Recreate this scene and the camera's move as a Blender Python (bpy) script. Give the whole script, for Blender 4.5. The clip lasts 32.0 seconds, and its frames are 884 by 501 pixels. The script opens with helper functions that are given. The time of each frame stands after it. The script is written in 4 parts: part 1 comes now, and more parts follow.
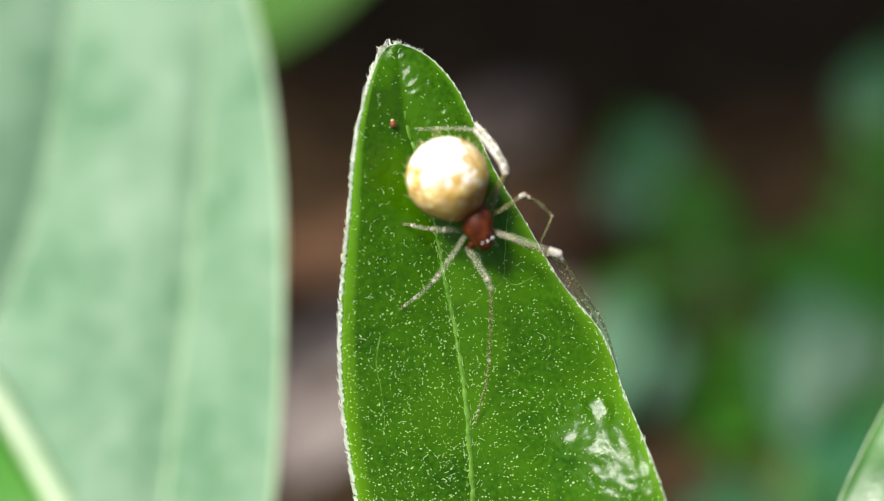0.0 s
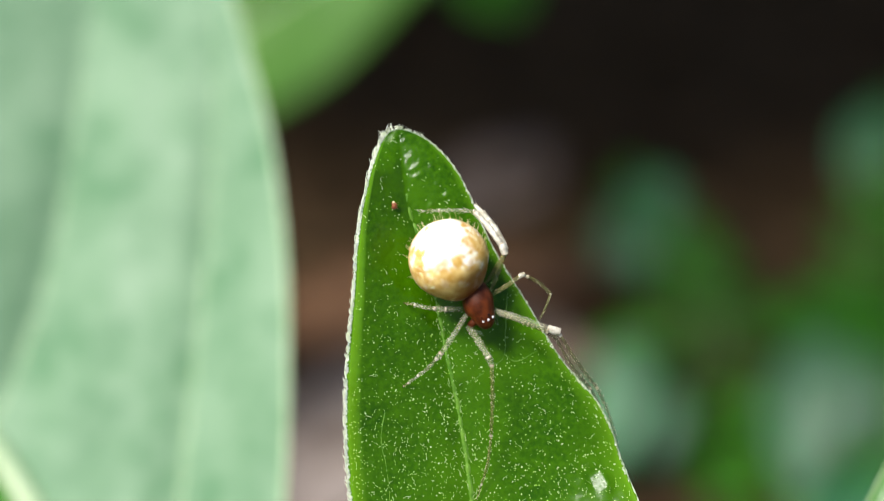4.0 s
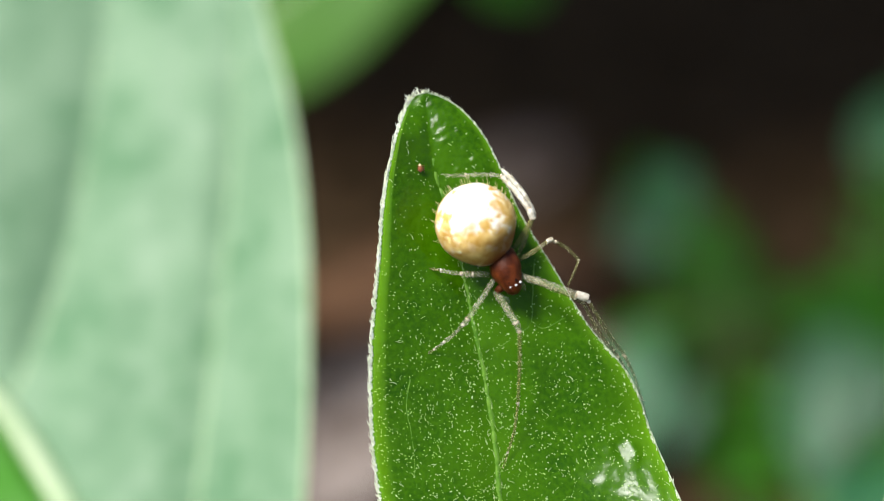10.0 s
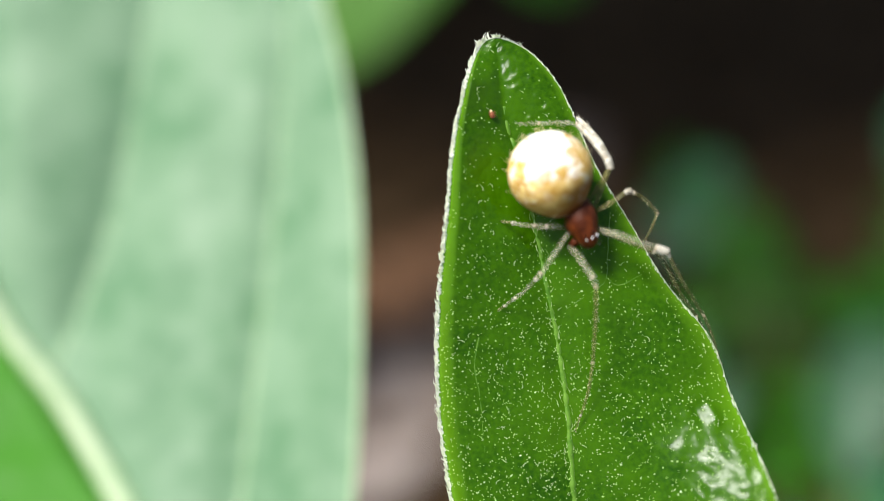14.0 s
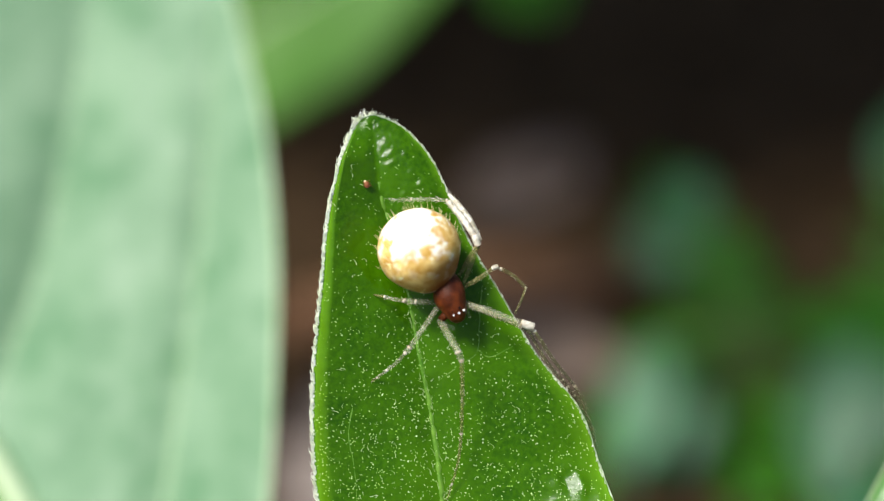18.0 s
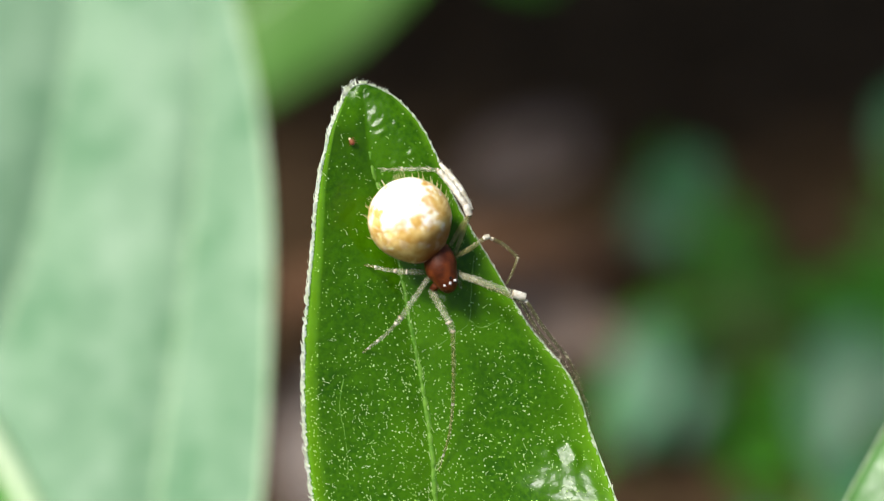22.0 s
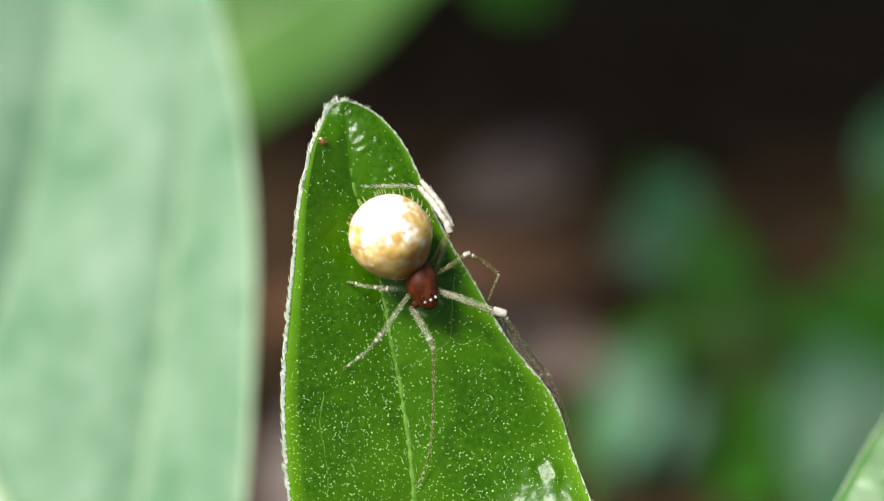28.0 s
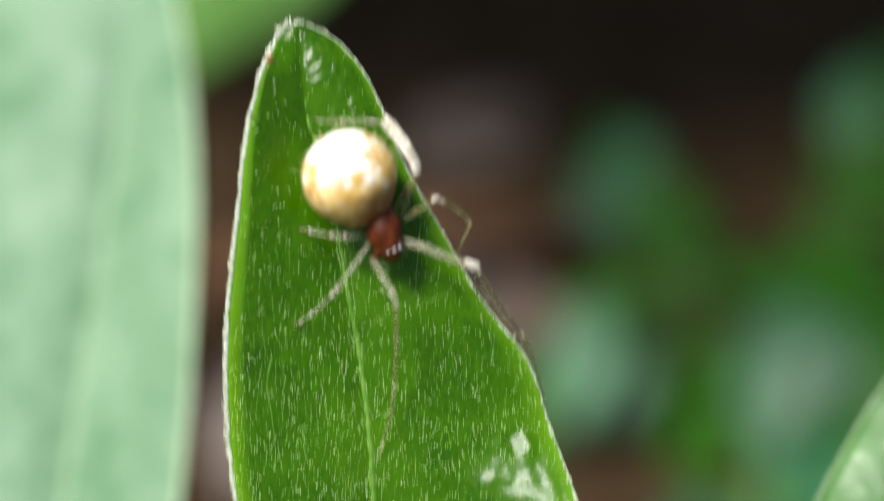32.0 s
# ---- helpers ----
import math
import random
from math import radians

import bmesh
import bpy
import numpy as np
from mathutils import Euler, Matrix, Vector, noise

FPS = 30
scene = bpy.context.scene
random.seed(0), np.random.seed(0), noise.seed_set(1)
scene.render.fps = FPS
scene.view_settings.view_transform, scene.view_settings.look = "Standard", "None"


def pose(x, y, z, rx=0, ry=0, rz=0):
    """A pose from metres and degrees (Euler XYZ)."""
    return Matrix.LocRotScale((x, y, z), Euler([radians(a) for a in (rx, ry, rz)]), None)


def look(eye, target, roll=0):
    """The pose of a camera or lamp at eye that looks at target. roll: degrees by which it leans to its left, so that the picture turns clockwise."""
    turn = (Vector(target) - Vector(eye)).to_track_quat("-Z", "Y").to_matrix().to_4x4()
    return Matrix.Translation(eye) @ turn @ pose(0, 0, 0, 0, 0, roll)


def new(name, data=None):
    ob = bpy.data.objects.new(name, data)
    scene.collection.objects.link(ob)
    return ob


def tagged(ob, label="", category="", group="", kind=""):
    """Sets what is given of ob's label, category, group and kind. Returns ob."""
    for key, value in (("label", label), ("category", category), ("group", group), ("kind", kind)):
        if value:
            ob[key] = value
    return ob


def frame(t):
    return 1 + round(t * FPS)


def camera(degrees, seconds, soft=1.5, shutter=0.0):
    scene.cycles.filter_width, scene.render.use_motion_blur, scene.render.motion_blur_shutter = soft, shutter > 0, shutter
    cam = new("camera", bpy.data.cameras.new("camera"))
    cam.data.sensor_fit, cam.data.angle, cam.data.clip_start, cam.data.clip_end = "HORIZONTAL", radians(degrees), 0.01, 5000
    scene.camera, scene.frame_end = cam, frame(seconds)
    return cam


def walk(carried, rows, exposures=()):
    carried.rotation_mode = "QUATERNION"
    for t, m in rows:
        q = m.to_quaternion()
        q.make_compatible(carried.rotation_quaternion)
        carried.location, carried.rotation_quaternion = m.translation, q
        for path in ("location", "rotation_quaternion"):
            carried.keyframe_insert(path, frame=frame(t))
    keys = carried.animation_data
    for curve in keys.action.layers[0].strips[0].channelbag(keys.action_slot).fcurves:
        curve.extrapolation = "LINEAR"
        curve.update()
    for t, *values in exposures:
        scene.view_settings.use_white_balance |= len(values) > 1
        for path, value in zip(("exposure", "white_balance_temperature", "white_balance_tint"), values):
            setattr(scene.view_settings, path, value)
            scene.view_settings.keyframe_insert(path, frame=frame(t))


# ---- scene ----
# ---------------------------------------------------------------- frames of reference
# Local frame: millimetres, x to the right, y up the main leaf, z out of its face. The leaf leans back by TILT.
MM = 0.001
TILT = 40.0
HEIGHT = 150.0
UP = Vector((0, math.sin(radians(TILT)), math.cos(radians(TILT))))
OUT = Vector((0, -math.cos(radians(TILT)), math.sin(radians(TILT))))
LEAF_FRAME = Matrix(((1, UP.x, OUT.x, 0), (0, UP.y, OUT.y, 0), (0, UP.z, OUT.z, HEIGHT * MM), (0, 0, 0, 1)))
WORLD_FRAME = Matrix.Identity(4)

# ---------------------------------------------------------------- camera
cam = camera(40, 32.0, soft=0.9, shutter=0.3)
cam.data.dof.use_dof = True
cam.data.dof.aperture_fstop = 16.5
PATH = [
    (0, 0.455, 1.496, 43.781, -1.748, -0.568, 0.152),
    (0.5, -0.886, 0.469, 43.245, -1.470, -1.236, -0.058),
    (1, 1.769, -0.813, 43.829, -1.068, -0.966, -0.685),
    (1.5, 4.770, -0.336, 45.254, -0.460, -0.803, -0.215),
    (2, 1.997, -0.350, 44.876, -0.591, -1.171, 0.622),
    (3, -0.085, 2.564, 45.299, 0.813, -0.753, -0.185),
    (3.5, 1.640, 3.335, 45.491, 0.258, -0.225, -0.796),
    (4, 0.472, 2.624, 45.037, 0.565, -0.459, -0.457),
    (4.5, 0.919, 1.664, 44.592, -0.289, -0.259, -0.321),
    (6.5, -0.422, 1.187, 44.390, 0.520, -0.572, -0.018),
    (7, -0.882, -0.355, 43.810, -0.161, -0.554, -0.054),
    (7.5, 0.614, -0.960, 43.896, -0.195, 0.255, 0.073),
    (8, 0.685, -0.052, 44.264, 0.263, 0.231, -0.070),
    (8.5, -0.041, 0.146, 44.107, 0.216, -0.187, -0.014),
    (9, 0.000, 0.000, 43.960, 0.002, -0.000, -0.001),
    (9.5, -0.239, -0.285, 43.654, 0.121, -0.119, 0.060),
    (10, -0.069, 1.537, 44.466, 0.323, 0.103, -0.243),
    (10.5, -0.145, 0.289, 43.624, -0.116, 0.479, -0.254),
    (11, -0.756, -0.530, 43.134, -0.548, -0.222, -0.046),
    (11.5, 0.409, -0.232, 43.317, -0.742, 0.616, -0.205),
    (12, 0.477, -0.216, 43.111, -0.876, 0.728, -0.033),
    (12.5, -0.279, 1.330, 43.088, -0.190, -0.014, -0.471),
    (13, -1.612, 1.599, 42.543, -0.221, 0.376, -0.082),
    (13.5, -1.412, 0.783, 42.761, -0.038, 1.189, -0.332),
    (14, -1.695, -0.142, 42.401, 0.327, 1.265, 0.195),
    (14.5, 0.580, -0.565, 41.908, 1.627, 1.078, 0.153),
    (15, 0.594, 0.527, 42.174, 2.364, -0.529, 0.073),
    (15.5, 0.892, 2.174, 42.408, 1.374, -0.331, 0.045),
    (17.5, 2.753, 3.271, 43.291, -0.071, 1.759, 0.212),
    (18, 2.939, 2.260, 43.423, 0.625, 1.441, 0.324),
    (18.5, 2.999, 2.803, 43.147, 0.128, 0.683, 0.281),
    (19, 2.854, 1.814, 43.036, 0.064, 1.595, 0.210),
    (19.5, 3.179, 1.973, 42.683, -1.090, 1.485, 0.561),
    (20, 3.036, 1.375, 42.971, -0.843, 0.796, 0.487),
    (20.5, 3.030, 1.820, 42.826, -0.882, 1.348, 0.706),
    (21, 3.319, 1.065, 43.035, 0.034, 1.299, 0.240),
    (21.5, 3.239, 1.401, 42.754, -0.990, 1.157, 0.427),
    (22, 3.273, 1.999, 43.117, -0.442, 1.479, 0.246),
    (22.5, 3.511, 1.942, 43.303, -0.656, 2.155, 0.102),
    (23, 3.324, 1.109, 42.823, 0.021, 1.556, 0.350),
    (23.5, 3.212, 1.532, 43.000, 0.125, 1.181, 0.414),
    (24, 3.132, 1.369, 42.940, 0.750, 1.066, 0.451),
    (24.5, 3.539, 2.083, 43.604, 1.846, 0.918, 0.252),
    (25, 3.065, 1.003, 43.472, 1.870, 1.070, -0.044),
    (25.5, 3.613, 0.891, 43.499, 1.784, 1.817, 0.218),
    (27.5, 4.021, 0.774, 42.597, 0.461, 2.066, 0.505),
    (28, 3.596, 1.778, 43.141, 0.654, 1.001, 0.382),
    (28.5, 3.713, 1.279, 41.487, 0.126, 1.822, -0.040),
    (29, 3.695, 0.899, 40.978, 0.741, 1.453, 0.213),
    (29.3, 3.916, -0.315, 39.541, 0.664, 2.049, 0.288),
    (29.5, 4.879, 5.704, 41.920, 1.154, 2.333, 0.482),
    (29.8, -1.588, 10.880, 39.082, -0.291, 0.758, 0.832),
    (30, -0.015, 3.945, 38.406, -0.583, 0.583, 0.629),
    (30.2, 2.863, 6.955, 37.679, -1.810, 0.427, 0.521),
    (30.5, 4.148, 5.451, 40.248, -2.003, 0.671, -0.426),
    (30.8, 2.941, -1.688, 36.972, -1.579, -0.120, 0.692),
    (31, 4.509, 0.667, 37.309, -1.439, -0.202, -0.203),
    (31.2, 3.083, -3.405, 36.191, -1.291, -0.358, 0.833),
    (31.5, 3.261, 0.595, 37.128, -1.583, -0.195, 0.818),
    (31.8, 3.077, -1.920, 38.342, -1.525, -1.278, 0.950),
    (32, 3.037, 1.485, 38.354, -1.454, -1.367, 1.293),
]
walk(cam, [(t, LEAF_FRAME @ pose(x * MM, y * MM, z * MM, rx, ry, rz)) for t, x, y, z, rx, ry, rz in PATH],
     exposures=[(0, 0.35), (32, 0.35)])

# ---------------------------------------------------------------- daylight
SUN_DIR = (LEAF_FRAME.to_3x3() @ Vector((-0.42, 0.58, 0.70))).normalized()
world = bpy.data.worlds.new("sky")
scene.world = world
world.use_nodes = True
wn = world.node_tree.nodes
sky = wn.new("ShaderNodeTexSky")
sky.sky_type = "NISHITA"
sky.sun_disc = False
sky.sun_elevation = math.asin(SUN_DIR.z)
sky.sun_rotation = math.atan2(SUN_DIR.x, SUN_DIR.y)
sky.air_density, sky.dust_density, sky.ozone_density = 1.0, 2.5, 1.0
wn["Background"].inputs["Strength"].default_value = 0.115
world.node_tree.links.new(sky.outputs["Color"], wn["Background"].inputs["Color"])
sun_data = bpy.data.lights.new("sun", "SUN")
sun_data.energy, sun_data.angle, sun_data.color = 4.7, radians(16), (1.0, 0.97, 0.91)
sun = new("sun", sun_data)
sun.matrix_world = look(SUN_DIR * 3, (0, 0, 0))


# ---------------------------------------------------------------- materials
def shader(name):
    mat = bpy.data.materials.new(name)
    mat.use_nodes = True
    nt = mat.node_tree
    return mat, nt, nt.nodes["Principled BSDF"], nt.nodes["Material Output"]


def node(nt, kind, **values):
    n = nt.nodes.new(kind)
    for key, value in values.items():
        n.inputs[key].default_value = value
    return n


def coords(nt):
    return nt.nodes.new("ShaderNodeTexCoord").outputs["Object"]


def noise_tex(nt, scale, detail=4.0, rough=0.55, vector=None):
    n = node(nt, "ShaderNodeTexNoise", Scale=scale, Detail=detail, Roughness=rough)
    nt.links.new(vector if vector is not None else coords(nt), n.inputs["Vector"])
    return n.outputs["Fac"]


def ramp(nt, fac, *stops):
    n = nt.nodes.new("ShaderNodeValToRGB")
    while len(n.color_ramp.elements) < len(stops):
        n.color_ramp.elements.new(0.5)
    for e, (p, c) in zip(n.color_ramp.elements, stops):
        e.position, e.color = p, (*c, 1) if len(c) == 3 else (c[0], c[0], c[0], 1)
    nt.links.new(fac, n.inputs["Fac"])
    return n.outputs["Color"]


def mixed(nt, fac, a, b, mode="MIX"):
    n = nt.nodes.new("ShaderNodeMix")
    n.data_type, n.blend_type = "RGBA", mode
    for sock, value in ((n.inputs[0], fac), (n.inputs[6], a), (n.inputs[7], b)):
        if isinstance(value, bpy.types.NodeSocket):
            nt.links.new(value, sock)
        elif isinstance(value, tuple):
            sock.default_value = (*value, 1)
        else:
            sock.default_value = value
    return n.outputs[2]


def bump(nt, bsdf, height, strength, distance):
    n = node(nt, "ShaderNodeBump", Strength=strength, Distance=distance)
    nt.links.new(height, n.inputs["Height"])
    nt.links.new(n.outputs["Normal"], bsdf.inputs["Normal"])
    return n


def leaf_material(name, dark, light, rough, through_light, big, fine, relief, spec=0.5, margin_glow=None, grain=0.4, half=None):
    """Leaf tissue: two scales of colour, cell relief, light shining through the blade."""
    mat, nt, bsdf, out = shader(name)
    base = ramp(nt, noise_tex(nt, big, 5), (0.32, dark), (0.68, light))
    cells = noise_tex(nt, fine, 3, 0.6)
    colour = mixed(nt, ramp(nt, cells, (0.38, (0.0,)), (0.66, (grain,))), base, light)
    # glow of light through the thin blade edge, painted into the colour
    if margin_glow:
        sep = nt.nodes.new("ShaderNodeSeparateXYZ")
        nt.links.new(nt.nodes.new("ShaderNodeUVMap").outputs["UV"], sep.inputs[0])
        edge = ramp(nt, sep.outputs["X"], (0.0, (1.0,)), (0.022, (0.55,)), (0.075, (0.0,)), (0.93, (0.0,)), (0.975, (0.3,)), (1.0, (0.8,)))
        colour = mixed(nt, edge, colour, margin_glow)
    if half:
        sep = nt.nodes.new("ShaderNodeSeparateXYZ")
        nt.links.new(nt.nodes.new("ShaderNodeUVMap").outputs["UV"], sep.inputs[0])
        colour = mixed(nt, ramp(nt, sep.outputs["X"], (0.492, (1.0,)), (0.5, (0.0,))), colour, half)
    nt.links.new(colour, bsdf.inputs["Base Color"])
    nt.links.new(ramp(nt, noise_tex(nt, big * 2.3, 3), (0.3, (rough * 0.8,)), (0.7, (min(1, rough * 1.25),))), bsdf.inputs["Roughness"])
    bsdf.inputs["Specular IOR Level"].default_value = spec
    bump(nt, bsdf, cells, 0.5, relief)
    glow = node(nt, "ShaderNodeBsdfTranslucent")
    nt.links.new(mixed(nt, 0.5, colour, light), glow.inputs["Color"])
    mix = node(nt, "ShaderNodeMixShader", Fac=through_light)
    nt.links.new(bsdf.outputs["BSDF"], mix.inputs[1])
    nt.links.new(glow.outputs["BSDF"], mix.inputs[2])
    nt.links.new(mix.outputs["Shader"], out.inputs["Surface"])
    return mat


def plain(name, dark, light, rough, scale, relief=0.0, through_light=0.0, glass=0.0, spec=0.5):
    mat, nt, bsdf, out = shader(name)
    fac = noise_tex(nt, scale, 5)
    colour = ramp(nt, fac, (0.35, dark), (0.65, light))
    nt.links.new(colour, bsdf.inputs["Base Color"])
    bsdf.inputs["Roughness"].default_value = rough
    bsdf.inputs["Specular IOR Level"].default_value = spec
    bsdf.inputs["Transmission Weight"].default_value = glass
    bsdf.inputs["IOR"].default_value = 1.35
    if relief:
        bump(nt, bsdf, noise_tex(nt, scale * 3, 4), 0.6, relief)
    if through_light:
        glow = node(nt, "ShaderNodeBsdfTranslucent")
        nt.links.new(colour, glow.inputs["Color"])
        mix = node(nt, "ShaderNodeMixShader", Fac=through_light)
        nt.links.new(bsdf.outputs["BSDF"], mix.inputs[1])
        nt.links.new(glow.outputs["BSDF"], mix.inputs[2])
        nt.links.new(mix.outputs["Shader"], out.inputs["Surface"])
    return mat


def clear_leg(name, dark, light, clear):
    """Thin, partly see-through leg skin."""
    mat, nt, bsdf, out = shader(name)
    colour = ramp(nt, noise_tex(nt, 4600, 4), (0.35, dark), (0.65, light))
    nt.links.new(colour, bsdf.inputs["Base Color"])
    bsdf.inputs["Roughness"].default_value = 0.16
    bump(nt, bsdf, noise_tex(nt, 9000, 3), 0.4, 0.00002)
    glow = node(nt, "ShaderNodeBsdfTranslucent")
    nt.links.new(colour, glow.inputs["Color"])
    body = node(nt, "ShaderNodeMixShader", Fac=0.3)
    nt.links.new(bsdf.outputs["BSDF"], body.inputs[1])
    nt.links.new(glow.outputs["BSDF"], body.inputs[2])
    mix = node(nt, "ShaderNodeMixShader", Fac=clear)
    nt.links.new(body.outputs["Shader"], mix.inputs[1])
    nt.links.new(node(nt, "ShaderNodeBsdfTransparent").outputs["BSDF"], mix.inputs[2])
    nt.links.new(mix.outputs["Shader"], out.inputs["Surface"])
    return mat


# the yellow-green edge colour here stands in for light glowing through the rim
M_LEAF = leaf_material("glossy_green_leaf", (0.011, 0.062, 0.0004), (0.052, 0.158, 0.0006), 0.22, 0.25, 330, 5200, 0.000028, 0.19, (0.14, 0.33, 0.010), 0.75)
M_RIB = plain("pale_green_rib", (0.060, 0.18, 0.008), (0.15, 0.31, 0.035), 0.4, 2500, 0.00003, 0.15)
M_RIM = plain("whitish_rim", (0.30, 0.42, 0.20), (0.60, 0.66, 0.50), 0.35, 3500, 0.00002, 0.2)
M_PALE_LEAF = leaf_material("pale_green_leaf", (0.078, 0.212, 0.092), (0.242, 0.384, 0.236), 0.66, 0.23, 170, 620, 0.00006, 0.42, grain=0.65, half=(0.055, 0.24, 0.012))
M_BLOOM = leaf_material("bloomed_green_leaf", (0.018, 0.10, 0.004), (0.060, 0.20, 0.022), 0.42, 0.2, 420, 2600, 0.00006, 0.85)
M_PALE_RIB = plain("pale_rib", (0.42, 0.58, 0.32), (0.58, 0.70, 0.45), 0.45, 900, 0.00003, 0.2)
M_BACK_LEAF = leaf_material("bright_green_leaf", (0.052, 0.185, 0.010), (0.105, 0.285, 0.024), 0.55, 0.33, 45, 900, 0.0001)
M_LOW_LEAF = leaf_material("dark_green_leaf", (0.014, 0.086, 0.030), (0.044, 0.168, 0.070), 0.38, 0.20, 50, 900, 0.00012, 0.32)
M_DEEP_LEAF = leaf_material("deep_green_leaf", (0.012, 0.088, 0.002), (0.040, 0.180, 0.004), 0.5, 0.25, 70, 900, 0.00012, 0.25)
M_STEM = plain("green_stem", (0.06, 0.16, 0.03), (0.14, 0.26, 0.06), 0.5, 400, 0.00005)
M_HAIR = plain("white_hair", (0.80, 0.87, 0.62), (0.96, 0.98, 0.86), 0.25, 3000, 0, 0.3)
M_FACE_HAIR = plain("greenish_hair", (0.36, 0.58, 0.16), (0.66, 0.80, 0.40), 0.25, 3000, 0, 0.3)
M_BEAD = plain("clear_papilla", (0.26, 0.52, 0.06), (0.72, 0.90, 0.42), 0.14, 3000)
M_SOIL = plain("dark_humus", (0.023, 0.0150, 0.008), (0.066, 0.042, 0.022), 0.95, 90, 0.002, spec=0.02)
M_DEAD = plain("brown_dead_leaf", (0.066, 0.030, 0.012), (0.150, 0.076, 0.036), 0.7, 120, 0.0003)
M_GREYDEAD = plain("grey_dead_leaf", (0.078, 0.056, 0.042), (0.170, 0.124, 0.096), 0.75, 120, 0.0003)
M_PALEDEAD = plain("pale_grey_dead_leaf", (0.155, 0.125, 0.108), (0.29, 0.245, 0.22), 0.75, 120, 0.0003)
M_CLOD = plain("brown_clod", (0.011, 0.007, 0.0035), (0.036, 0.023, 0.012), 0.95, 300, 0.0006, spec=0.02)
M_CARAPACE = plain("red_brown_carapace", (0.046, 0.010, 0.003), (0.130, 0.029, 0.006), 0.45, 2600, 0.00005, spec=0.3)
M_LEG = clear_leg("pale_leg", (0.30, 0.29, 0.13), (0.84, 0.82, 0.62), 0.80)
M_LEG_DIM = clear_leg("olive_leg", (0.16, 0.15, 0.04), (0.40, 0.38, 0.15), 0.64)
M_LEG_WHITE = plain("white_leg_joint", (0.32, 0.28, 0.19), (0.80, 0.77, 0.66), 0.3, 4200, 0.00002, 0.1)
M_JOINT = plain("leg_joint", (0.34, 0.25, 0.14), (0.80, 0.74, 0.60), 0.25, 5200)
M_LEG_HAIR = plain("pale_bristle", (0.70, 0.64, 0.46), (0.92, 0.86, 0.70), 0.3, 3000, 0, 0.3)
M_EYE_GLINT = plain("eye_glint", (0.75, 0.72, 0.68), (0.92, 0.9, 0.88), 0.08, 500)
M_EYE = plain("black_eye", (0.004, 0.003, 0.003), (0.008, 0.006, 0.006), 0.06, 500)
M_MITE = plain("red_mite", (0.15, 0.040, 0.016), (0.28, 0.10, 0.042), 0.35, 6000)
M_GOLD_HAIR = plain("golden_hair", (0.8, 0.64, 0.30), (0.95, 0.85, 0.5), 0.35, 3000, 0, 0.3)


def math_node(nt, kind, a, b=0.0, c=0.0, clamp=False):
    n = nt.nodes.new("ShaderNodeMath")
    n.operation, n.use_clamp = kind, clamp
    for sock, value in zip(n.inputs, (a, b, c)):
        if isinstance(value, bpy.types.NodeSocket):
            nt.links.new(value, sock)
        else:
            sock.default_value = value
    return n.outputs[0]


def away_from(nt, vector, place):
    """Millimetres from a place on the thing."""
    n = nt.nodes.new("ShaderNodeVectorMath")
    n.operation = "DISTANCE"
    nt.links.new(vector, n.inputs[0])
    n.inputs[1].default_value = [v * MM for v in place]
    return math_node(nt, "MULTIPLY", n.outputs["Value"], 1000.0)


